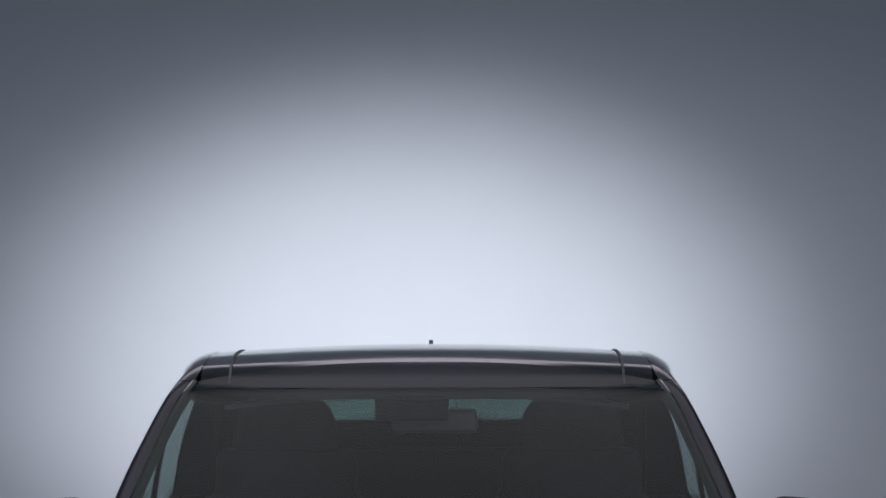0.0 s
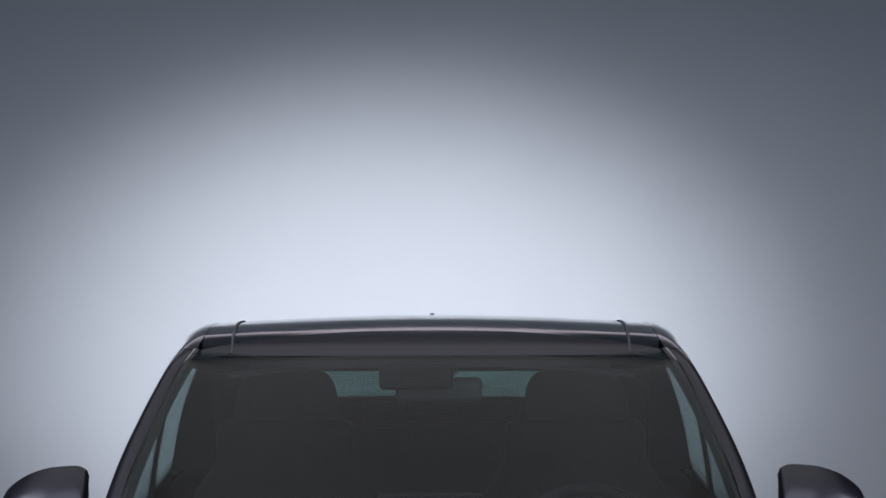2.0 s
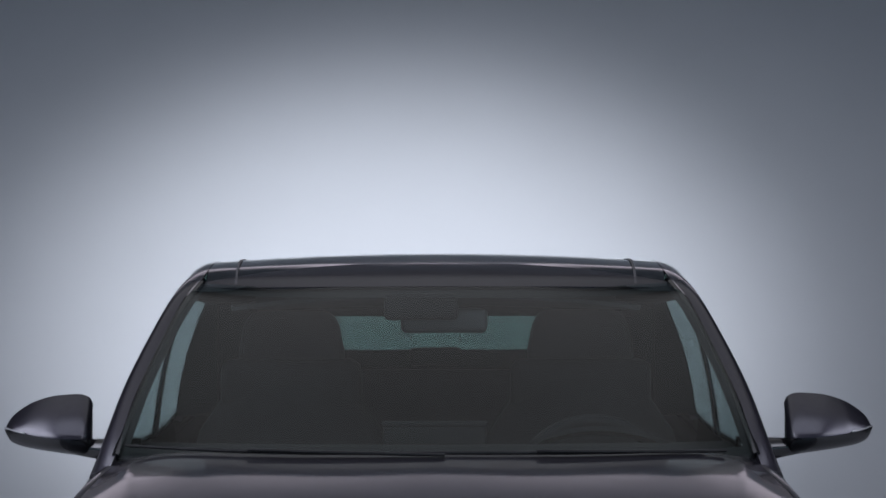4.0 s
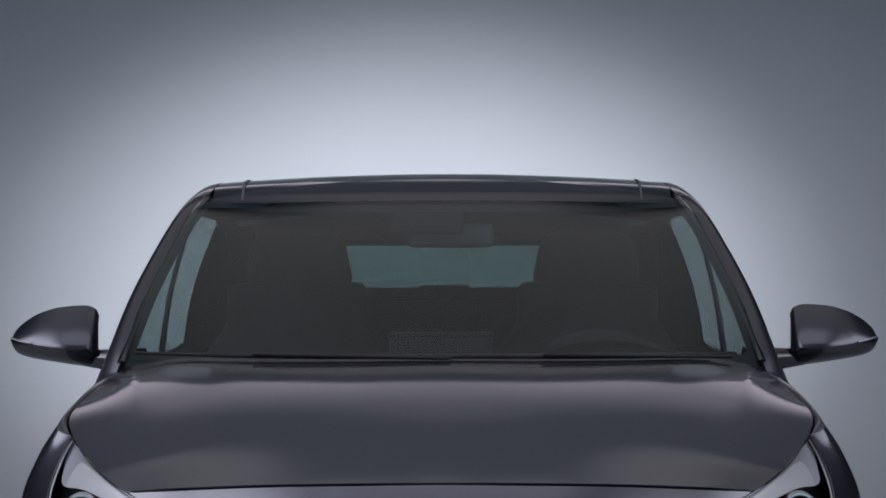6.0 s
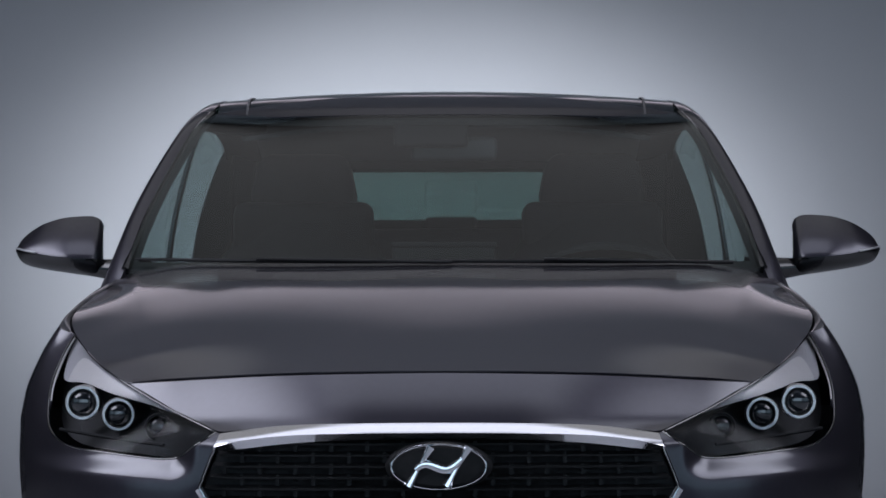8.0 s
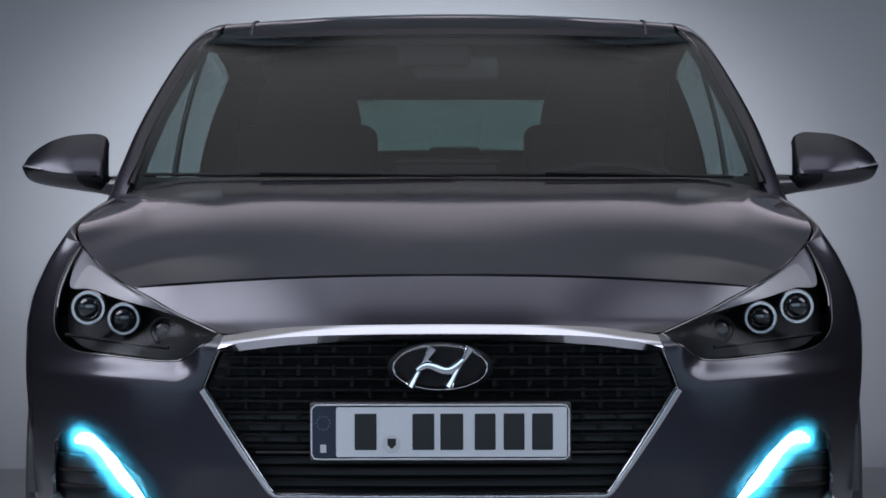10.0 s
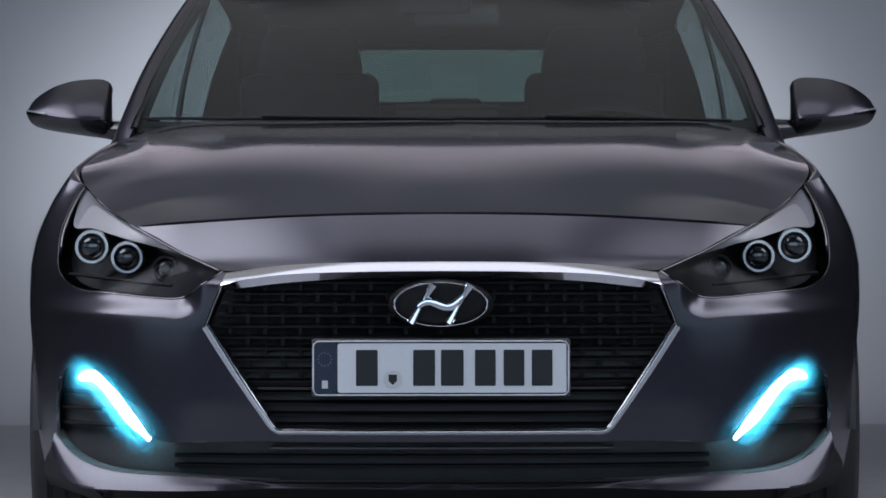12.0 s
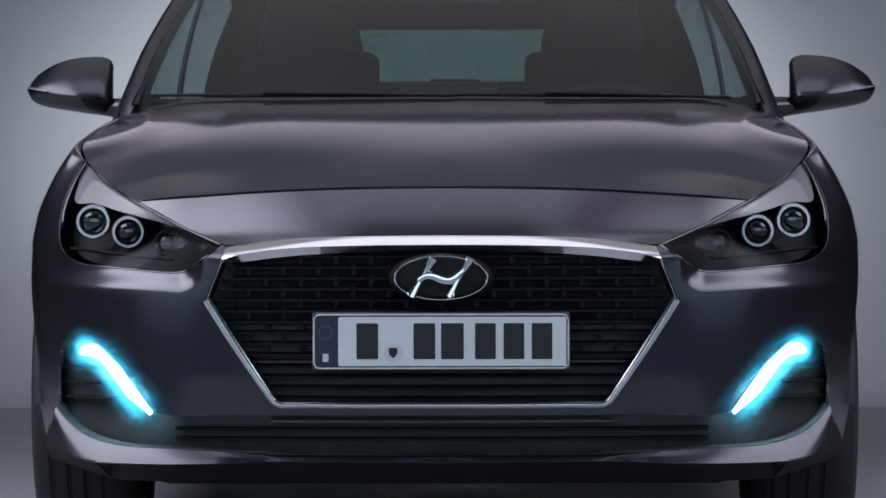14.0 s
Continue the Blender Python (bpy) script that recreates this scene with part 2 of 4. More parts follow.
def tube(path, radius, n=48, k=12, flat=1.0, closed=False, bm=None, taper=None, side=1):
    """A round or flattened bar along path(u)."""
    own = bm or bmesh.new()
    rings = []
    steps = n if closed else n + 1
    for i in range(steps):
        u = i / n
        p = Vector(path(u))
        q = Vector(path((u + 0.002) % 1 if closed else min(u + 0.002, 1))) - Vector(path((u - 0.002) % 1 if closed else max(u - 0.002, 0)))
        q.normalize()
        a = q.cross(Vector((0, 0, 1)))
        a = Vector((1, 0, 0)) if a.length < 1e-4 else a.normalized()
        c = a.cross(q).normalized()
        r = radius * (taper(u) if taper else 1)
        ring = []
        for j in range(k):
            w = 2 * math.pi * j / k
            s = p + a * math.cos(w) * r * flat + c * math.sin(w) * r
            ring.append(own.verts.new((s.x * side, s.y, s.z)))
        rings.append(ring)
    for i in range(n):
        r0, r1 = rings[i], rings[(i + 1) % steps]
        for j in range(k):
            own.faces.new((r0[j], r0[(j + 1) % k], r1[(j + 1) % k], r1[j]))
    if not closed:
        own.faces.new(rings[0]), own.faces.new(rings[-1])
    return own


def lathe(profile, n=48, closed=False, bm=None, m=None):
    """Turns (radius, along) points about the y axis."""
    own = bm or bmesh.new()
    rings = []
    for i in range(n):
        w = 2 * math.pi * i / n
        ring = []
        for r, a in profile:
            p = Vector((r * math.cos(w), a, r * math.sin(w)))
            ring.append(own.verts.new(m @ p if m else p))
        rings.append(ring)
    k = len(profile)
    for i in range(n):
        for j in range(k if closed else k - 1):
            own.faces.new((rings[i][j], rings[i][(j + 1) % k], rings[(i + 1) % n][(j + 1) % k], rings[(i + 1) % n][j]))
    bmesh.ops.remove_doubles(own, verts=own.verts, dist=1e-6)
    return own


def block(x0, x1, y0, y1, z0, z1, bevel=0.0, seg=3, bm=None):
    own = bmesh.new()
    vs = [own.verts.new((x, y, z)) for x in (x0, x1) for y in (y0, y1) for z in (z0, z1)]
    for q in ((0, 1, 3, 2), (4, 6, 7, 5), (0, 4, 5, 1), (2, 3, 7, 6), (0, 2, 6, 4), (1, 5, 7, 3)):
        own.faces.new([vs[i] for i in q])
    if bevel:
        bmesh.ops.bevel(own, geom=own.edges[:], offset=bevel, segments=seg, profile=0.5, affect="EDGES")
    if bm is None:
        return own
    me = bpy.data.meshes.new("tmp")
    own.to_mesh(me)
    own.free()
    bm.from_mesh(me)
    bpy.data.meshes.remove(me)
    return bm


def outline_plate(pts, y0, y1, bevel=0.0):
    """A plate with the outline pts (x, z) between the depths y0 and y1."""
    bm = bmesh.new()
    a = [bm.verts.new((x, y0, z)) for x, z in pts]
    b = [bm.verts.new((x, y1, z)) for x, z in pts]
    front = bm.faces.new(a)
    bm.faces.new(b[::-1])
    for i in range(len(pts)):
        bm.faces.new((a[i], b[i], b[(i + 1) % len(pts)], a[(i + 1) % len(pts)]))
    if bevel:
        bmesh.ops.bevel(bm, geom=list(front.edges), offset=bevel, segments=2, profile=0.5, affect="EDGES")
    return bm


def rounded(hx, hz, r, n=6):
    pts = []
    for cx, cz, a0 in ((hx - r, hz - r, 0), (-hx + r, hz - r, 90), (-hx + r, -hz + r, 180), (hx - r, -hz + r, 270)):
        for i in range(n + 1):
            a = radians(a0 + 90 * i / n)
            pts.append((cx + r * math.cos(a), cz + r * math.sin(a)))
    return pts


# ---------------------------------------------------------------- the studio


ROLL_HALF = 2.75


def studio():
    # one seamless sweep: floor that curves up into the backdrop
    bm = bmesh.new()
    cove = 0.9
    prof = [(-14.0, 0.0), (-6, 0.0), (0, 0.0), (4, 0.0), (BACK - cove, 0.0)]
    prof += [(BACK - cove + cove * math.sin(radians(a)), cove - cove * math.cos(radians(a))) for a in range(9, 90, 9)]
    prof += [(BACK, cove), (BACK, 3.0), (BACK, 6.5)]
    rows = [[bm.verts.new((x, y, z)) for y, z in prof] for x in np.linspace(-ROLL_HALF, ROLL_HALF, 19)]
    for a, b in zip(rows, rows[1:]):
        for i in range(len(prof) - 1):
            bm.faces.new((a[i], b[i], b[i + 1], a[i + 1]))
    wall = [f for f in bm.faces if f.calc_center_median().y > BACK - cove]
    split = bmesh.ops.split(bm, geom=wall)
    me = bmesh.new()
    keep = {f for f in split["geom"] if isinstance(f, bmesh.types.BMFace)}
    vs = {}
    for f in keep:
        me.faces.new([vs.setdefault(v, me.verts.new(v.co)) for v in f.verts])
    bmesh.ops.delete(bm, geom=list(keep), context="FACES")
    ob = part("floor", bm, FLOOR, None, sharp=60)
    tagged(ob, "smooth grey studio floor under the car", "floor", kind="structure")
    ob = part("backdrop", me, WALL, None, sharp=60)
    tagged(ob, "plain grey backdrop lit by a pool of light", "backdrop", kind="structure")
    for name, box in (("wall_west", (-9.2, -9.0, -14, BACK + 0.3, 0, 6.5)), ("wall_east", (9.0, 9.2, -14, BACK + 0.3, 0, 6.5)), ("wall_south", (-9.2, 9.2, -14.2, -14.0, 0, 6.5)), ("wall_north", (-9.2, 9.2, BACK + 0.3, BACK + 0.5, 0, 6.5))):
        ob = part(name, block(*box), CEILING, None)
        tagged(ob, "black studio wall out of the light", "wall", kind="structure")
    for x0, x1 in ((-9.0, -ROLL_HALF), (ROLL_HALF, 9.0)):
        ob = part("floor", block(x0, x1, -14.0, BACK + 0.3, -0.10, -0.004), FLOOR, None)
        tagged(ob, "grey studio floor beside the backdrop roll", "floor", kind="structure")
    ob = part("ceiling", block(-9.2, 9.2, -14.2, BACK + 0.5, 6.5, 6.7), CEILING, None)
    tagged(ob, "black studio ceiling", "ceiling", kind="structure")


studio()

# ---------------------------------------------------------------- the car's skin
car = thing("car", pose(0, 0, 0), "dark grey metallic fastback car on a studio floor, running lights lit", "car")

PLAN = Curve([(0, 0), (0.25, 0.010), (0.45, 0.045), (0.60, 0.11), (0.72, 0.21), (0.80, 0.33), (0.856, 0.46), (0.893, 0.60), (0.915, 0.76), (0.924, 0.92),
              (0.919, 1.4), (0.910, 2.0), (0.908, 2.8), (0.914, 3.5), (0.87, 4.05), (0.78, 4.32), (0.45, 4.44), (0, 4.455)])
S_ALL = np.linspace(0, 1, 1601)
P_ALL = np.array([PLAN(s) for s in S_ALL])
CENTRE_LEAN = graph([0.15, 0.24, 0.32, 0.40, 0.55, 0.64, 0.66, 0.70, 0.74, 0.784, 0.82], [0.05, 0.02, 0.008, 0.0, 0.0, 0.010, 0.020, 0.048, 0.082, 0.128, 0.18])
SIDE_LEAN = graph([0.15, 0.24, 0.32, 0.45, 0.550, 0.572, 0.610, 0.625, 0.66, 0.70, 0.76, 0.80, 0.85, 0.9], [0.03, 0.01, 0.0, 0.0, 0.002, 0.007, 0.048, 0.058, 0.079, 0.118, 0.182, 0.235, 0.31, 0.38])
TUCK = graph([0.15, 0.25, 0.40, 0.58, 0.66, 0.72, 0.80, 0.85, 0.885, 0.95, 1.0], [0.05, 0.02, 0.004, 0.0, 0.003, 0.013, 0.045, 0.075, 0.10, 0.145, 0.175])


def body(s, z):
    """The car's outer skin at the place s along the plan's outline, at the height z."""
    x, y = PLAN(s)
    low = 1 - smooth((z - 0.64) / 0.05)
    w, w2 = smooth((x - 0.14) / 0.40) * (1 - low) + smooth((x - 0.485) / 0.055) * low, smooth((x - 0.6) / 0.25)
    f = 1 - smooth((y - 0.35) / 0.5)
    lean = CENTRE_LEAN(z) * (1 - w) + SIDE_LEAN(z) * w
    waist = 0.035 * smooth((y - 1.8) / 1.4) * smooth((z - 0.84) / 0.13)
    return np.array([x - TUCK(z) * w2 - waist, y + lean * f, z])


N_HALF = int(np.searchsorted(P_ALL[:, 1], 0.92))
W_HALF = np.array([smooth((p - 0.6) / 0.25) for p in P_ALL[:N_HALF, 0]])


def s_at_x(x, z):
    return float(np.interp(x, P_ALL[:N_HALF, 0] - TUCK(z) * W_HALF, S_ALL[:N_HALF]))


N_SIDE = int(np.searchsorted(P_ALL[:, 1], 4.05))


def s_at_y(y):
    return float(np.interp(y, P_ALL[:N_SIDE, 1], S_ALL[:N_SIDE]))


def skin(x, z, out=0.0):
    p = body(s_at_x(x, z), z)
    p[1] -= out
    return p


def front_line(pts, straight=False):
    """Points (x, z) seen from the front, as a curve of (s, z)."""
    return Curve([(s_at_x(x, z), z) for x, z in pts], straight)


def side_line(pts, straight=False):
    return Curve([(s_at_y(y), z) for y, z in pts], straight)


def join(*curves):
    """Curves end to end as one, over 0..1 by their lengths."""
    ls = [np.linalg.norm(np.diff([c(i / 20) for i in range(21)], axis=0), axis=1).sum() for c in curves]
    ends = np.r_[0, np.cumsum(ls)] / sum(ls)

    def f(u):
        i = min(int(np.searchsorted(ends, u, "right")) - 1, len(curves) - 1)
        return curves[i]((u - ends[i]) / (ends[i + 1] - ends[i]))

    return f


def on_body(f, out=0.0):
    def g(u, v):
        s, z = f(u, v)
        p = body(s, z)
        x, y = PLAN(max(s - 0.002, 0)), PLAN(s + 0.002)
        n = np.array([y[1] - x[1], -(y[0] - x[0]), 0])
        return p + n / np.linalg.norm(n) * out
    return g


# lines of the front, as (x, z)
LAMP_TOP = [(0.450, 0.6635), (0.54, 0.701), (0.645, 0.754), (0.73, 0.802), (0.79, 0.846)]
LAMP_LOW = [(0.450, 0.6635), (0.468, 0.651), (0.506, 0.626), (0.542, 0.608), (0.65, 0.614), (0.765, 0.626), (0.805, 0.645), (0.826, 0.69), (0.827, 0.74), (0.812, 0.80), (0.79, 0.846)]
SEAM = [(0, 0.785), (0.33, 0.778), (0.50, 0.768), (0.645, 0.754)]
GRILLE_TOP = [(0, 0.684), (0.20, 0.682), (0.35, 0.674), (0.441, 0.661)]
HEX = [(0.437, 0.660), (0.4826, 0.553), (0.342, 0.336)]
RECESS = [(0.342, 0.318), (0.45, 0.316), (0.565, 0.314), (0.60, 0.345), (0.66, 0.405), (0.71, 0.448), (0.755, 0.468), (0.786, 0.460), (0.808, 0.425), (0.815, 0.37), (0.811, 0.318)]
END_Y = 0.56

for side in (-1, 1):
    # bumper cheek beside the grille, down to the lower intake
    low = front_line(RECESS)
    top = join(front_line([HEX[0], LAMP_LOW[0]], True), front_line(LAMP_LOW[:8]))
    f = coons(join(low, Curve([low(1), (s_at_y(END_Y), 0.20)])), join(top, Curve([top(1), (s_at_y(0.60), 0.66)])), front_line([(0.342, 0.318), HEX[2], HEX[1], HEX[0]], True),
              side_line([(END_Y, 0.20), (END_Y, 0.42), (0.60, 0.66)], True))
    part("bumper_cheek", sheet(on_body(f), 110, 48, 0.004, side), PAINT, car)
# strip of the bumper under the grille
part("bumper_strip", sheet(lambda u, v: skin(abs(0.684 * u - 0.342), 0.3165 + 0.018 * v) * (np.sign(u - 0.5) or 1, 1, 1), 24, 4, 0.004), PAINT, car)


def whole(half, u):
    """A half line from the middle outwards, run from the far left to the far right."""
    return half(abs(2 * u - 1)), (1 if u >= 0.5 else -1)


def nose(u, v):
    a, sg = whole(NOSE_LOW, u)
    b, _ = whole(NOSE_TOP, u)
    p = skin(*(a * (1 - v) + b * v))
    return p * (sg, 1, 1)


NOSE_LOW = Curve(GRILLE_TOP[:-1] + [(0.437, 0.664), (0.450, 0.6665), (0.54, 0.704), (0.60, 0.736), (0.648, 0.7585)], True)
NOSE_TOP = Curve([(x, z - 0.004) for x, z in SEAM[:-1]] + [(0.644, 0.7505 + 0.004)])
part("nose_panel", sheet(nose, 96, 14, 0.004), PAINT, car)

# bonnet
HOOD_FRONT = Curve([tuple(skin(x, z)) for x, z in [(0, 0.7865), (0.2, 0.784), (0.4, 0.776), (0.55, 0.7665), (0.647, 0.7575)]])
HOOD_LAMP = Curve([tuple(skin(x, z)) for x, z in [(0.647, 0.7575), (0.69, 0.781), (0.732, 0.805), (0.788, 0.849)]])
HOOD_BACK = Curve([(0, 1.30, 1.003), (0.25, 1.31, 1.001), (0.48, 1.345, 0.999), (0.64, 1.40, 0.991), (0.735, 1.455, 0.968)])
HOOD_SIDE = Curve([tuple(skin(0.788, 0.849)), (0.806, 0.85, 0.876), (0.788, 1.08, 0.917), (0.760, 1.28, 0.947), (0.735, 1.455, 0.968)])
HOOD_RIDGE = Curve([(0.62, 0.40, 0.797), (0.635, 0.60, 0.849), (0.645, 0.85, 0.904), (0.65, 1.10, 0.949), (0.65, 1.36, 0.986)])
HOOD_MID = Curve([(0, 0.137, 0.7865), (0, 0.22, 0.8065), (0, 0.40, 0.848), (0, 0.70, 0.909), (0, 1.0, 0.963), (0, 1.16, 0.987), (0, 1.30, 1.003)])
RIDGE = graph([0, 0.35, 0.7, 1.0], [0.66, 0.76, 0.87, 0.95])


class Plate:
    """The smoothest height z(x, y) over given curves, as a bent thin plate takes it."""

    def __init__(self, curves, n=9, soft=5e-6):
        pts = [c(i / (n - 1)) for c in curves for i in range(n)]
        pts += [p * (-1, 1, 1) for p in pts if p[0] > 1e-3]
        keep = []
        for p in pts:
            if all(np.hypot(*(p - q)[:2]) > 0.012 for q in keep):
                keep.append(p)
        self.p = np.array(keep)
        k = len(keep)
        a, r = np.zeros((k + 3, k + 3)), np.zeros(k + 3)
        a[:k, :k] = self.kernel(self.p[:, None, :2] - self.p[None, :, :2]) + np.eye(k) * soft
        a[:k, k:] = np.c_[np.ones(k), self.p[:, :2]]
        a[k:, :k] = a[:k, k:].T
        r[:k] = self.p[:, 2]
        self.w = np.linalg.solve(a, r)

    def kernel(self, d):
        q = (d**2).sum(-1) + 1e-12
        return q * np.log(q) / 2

    def __call__(self, x, y):
        k = len(self.p)
        return float(self.kernel(np.array([x, y]) - self.p[:, :2]) @ self.w[:k] + self.w[k] + self.w[k + 1] * x + self.w[k + 2] * y)


HOOD_PLATE = Plate([HOOD_MID, HOOD_RIDGE, HOOD_FRONT, HOOD_LAMP, HOOD_SIDE, HOOD_BACK])


def hood(u, v):
    k, sg = abs(2 * u - 1), (1 if u >= 0.5 else -1)
    e = k / 0.74
    a = HOOD_FRONT(e) if e <= 1 else HOOD_LAMP((e - 1) / (1 / 0.74 - 1))
    b = HOOD_BACK(k)
    side_bow = HOOD_SIDE(v) - (HOOD_LAMP(1) * (1 - v) + HOOD_BACK(1) * v)
    p = a * (1 - v) + b * v + side_bow * k**3
    kr = RIDGE(v)
    fold = (1 - k) / (1 - kr) if k > kr else math.exp(-(kr - k) / 0.035)
    p[2] = HOOD_PLATE(p[0], p[1]) + 0.007 * fold * min(v / 0.8, 1)
    return p * (sg, 1, 1)


part("bonnet", sheet(hood, 140, 70, 0.004), PAINT, car)

# wings, doors and rear quarters
ARCH_R, FRONT_AXLE, REAR_AXLE, AXLE_Z = 0.352, 0.905, 3.555, 0.318


def arch(centre):
    pts = []
    for i in range(17):
        a = radians(180 - 180 * i / 16)
        pts.append((centre + ARCH_R * math.cos(a), max(AXLE_Z + ARCH_R * math.sin(a), 0.2)))
    return pts


for side in (-1, 1):
    sill = arch(FRONT_AXLE)
    low = join(side_line(sill, True), side_line([(1.257, 0.30), (1.275, 0.20), (1.425, 0.20)], True))
    tip = (s_at_x(0.79, 0.852), 0.850)
    lampside = Curve([(s_at_y(0.602), 0.66)] + [(s_at_x(x + 0.003, z), z) for x, z in LAMP_LOW[7:-1]] + [tip])
    f = coons(low, Curve([tip] + [(s_at_y(y), z) for y, z in ((0.85, 0.877), (1.05, 0.911), (1.28, 0.939), (1.425, 0.950))]),
              join(side_line([(0.555, 0.33), (0.563, 0.42), (0.602, 0.66)], True), lampside), side_line([(1.425, 0.2), (1.425, 0.950)]))
    wing = part("front_wing", sheet(on_body(f, -0.001), 60, 30, 0.004, side), PAINT, car)
    outer = on_body(f, -0.001)

    def shoulder(u, v):
        p, q = outer(u, 1.0), HOOD_SIDE(0.02 + 0.96 * u) + np.array([0.004, 0, -0.003])
        m = np.array([p[0] * 0.75 + q[0] * 0.25, (p[1] + q[1]) / 2, p[2] * 0.2 + q[2] * 0.8 + 0.004 * smooth(u / 0.2)])
        return p * (1 - v) ** 2 + m * 2 * v * (1 - v) + q * v * v
    part("shoulder", sheet(shoulder, 40, 8, 0.003, side), PAINT, wing)
    for name, y0, y1, z0, z1 in (("front_door", 1.430, 2.455, 0.955, 0.960), ("rear_door", 2.460, 3.20, 0.960, 0.960)):
        f = coons(side_line([(y0, 0.2), (y1, 0.2)]), side_line([(y0, z0), (y1, z1)]), side_line([(y0, 0.2), (y0, z0)]), side_line([(y1, 0.2), (y1, z1)]))
        door = part(name, sheet(on_body(f), 40, 26, 0.006, side), PAINT, car)
        y = y1 - 0.16
        px = body(s_at_y(y), 0.86)[0] + 0.02
        part("door_handle", tube(lambda u: ((px + 0.012 * math.sin(math.pi * u)) * side, y - 0.10 + 0.2 * u, 0.86), 0.012, 12, 8), PAINT, door)
    low = join(side_line([(3.206, 0.2), (3.206, 0.318)], True), side_line(arch(REAR_AXLE), True), side_line([(3.908, 0.30), (3.915, 0.24), (4.0, 0.24)], True))
    f = coons(low, side_line([(3.206, 0.960), (4.0, 0.985)]), side_line([(3.206, 0.2), (3.206, 0.960)]), side_line([(4.0, 0.24), (4.0, 0.985)]))
    part("rear_quarter", sheet(on_body(f), 60, 26, 0.006, side), PAINT, car)


def tail(u, v):
    s = s_at_y(4.0) + (1 - s_at_y(4.0)) * (1 - abs(2 * u - 1))
    p = body(s, 0.24 + 0.80 * v)
    return p * ((1 if u >= 0.5 else -1), 1, 1)


part("tail_panel", sheet(tail, 60, 20, 0.006), PAINT, car)

# ---------------------------------------------------------------- glasshouse
ROOF_Z = graph([1.90, 1.98, 2.06, 2.15, 2.40, 2.70, 3.0, 3.4, 3.6], [1.325, 1.354, 1.384, 1.4085, 1.427, 1.420, 1.398, 1.345, 1.305])


def roof_at(x, y):
    """The roof's height; its front edge sweeps back towards the sides."""
    return ROOF_Z(max(y - 0.10 * (x / 0.5) ** 2 * smooth((2.7 - y) / 0.7), 1.9)) - 0.022 * (x / 0.555) ** 2 * smooth((y - 2.0) / 0.4)


def roof_strip(y0, y1, x0, x1, bow=0.0, bow_rear=0.0, drop=0.0):
    def f(u, v):
        x = x0 + (x1 - x0) * u
        ya, yb = y0 + bow * (x / 0.5) ** 2, y1 + bow_rear * (x / 0.5) ** 2
        y = ya + (yb - ya) * v
        return np.array([x, y, roof_at(x, y) - drop])
    return f


RAIL_X, ROOF_X = 0.487, 0.560
part("roof_header", sheet(roof_strip(1.985, 2.150, -0.592, 0.592, 0.087, -0.015), 60, 10, 0.004), PAINT, car)
part("glass_roof", sheet(roof_strip(2.156, 3.02, -ROOF_X, ROOF_X, -0.015, 0.0, drop=0.003), 50, 30, 0.004), GLOSS_BLACK, car, "black panoramic glass roof")
part("roof_rear", sheet(roof_strip(3.026, 3.42, -ROOF_X, ROOF_X), 50, 12, 0.004), PAINT, car)
for side in (-1, 1):
    part("roof_ditch", sheet(lambda u, v: np.array([RAIL_X - 0.003 + 0.006 * u, 2.086 + 1.3 * v, roof_at(RAIL_X - 0.003 + 0.006 * u, 2.086 + 1.3 * v) + 0.0004]), 2, 60, 0.002, side), MATT_BLACK, car)
part("antenna", tube(lambda u: (0.003, 3.36 + 0.02 * u, 1.33 + 0.056 * u), 0.008, 6, 8, taper=lambda u: 1 - 0.3 * u), MATT_BLACK, car, "stubby black roof antenna")

# edges of the side frames: the pillar's inner edge by the glass, its outer edge by the doors
PILLAR_IN = Curve([(0.738, 1.45, 0.985), (0.697, 1.63, 1.11), (0.640, 1.85, 1.245), (0.592, 2.03, 1.340), (0.574, 2.095, 1.362)])
FRAME_IN = Curve([(0.752, 1.41, 0.945), (0.738, 1.45, 0.985), (0.697, 1.63, 1.11), (0.640, 1.85, 1.245), (0.592, 2.03, 1.340), (0.574, 2.10, 1.366), (0.561, 2.22, 1.390), (0.553, 2.5, 1.404),
                  (0.551, 2.8, 1.393), (0.545, 3.2, 1.350), (0.545, 3.5, 1.300), (0.55, 3.9, 1.185), (0.56, 4.1, 1.105)])
FRAME_MID = Curve([(0.785, 1.44, 0.945), (0.770, 1.475, 0.988), (0.727, 1.645, 1.118), (0.668, 1.865, 1.256), (0.616, 2.06, 1.353), (0.597, 2.15, 1.376), (0.588, 2.30, 1.391), (0.588, 2.5, 1.394),
                   (0.588, 2.8, 1.382), (0.580, 3.2, 1.338), (0.584, 3.5, 1.286), (0.590, 3.9, 1.170), (0.60, 4.1, 1.09)])
FRAME_OUT = Curve([(0.800, 1.47, 0.930), (0.783, 1.50, 0.975), (0.742, 1.66, 1.105), (0.682, 1.88, 1.245), (0.628, 2.10, 1.346), (0.610, 2.22, 1.370), (0.612, 2.35, 1.374), (0.616, 2.5, 1.373),
                   (0.622, 2.8, 1.358), (0.612, 3.2, 1.312), (0.622, 3.5, 1.26), (0.625, 3.9, 1.14), (0.635, 4.1, 1.05)])


def band(a, b, c):
    """A rounded strip over three edges."""

    def f(u, v):
        p, q, r = a(v), b(v), c(v)
        return p * (1 - u) * (1 - 2 * u) + q * 4 * u * (1 - u) + r * u * (2 * u - 1)

    return f


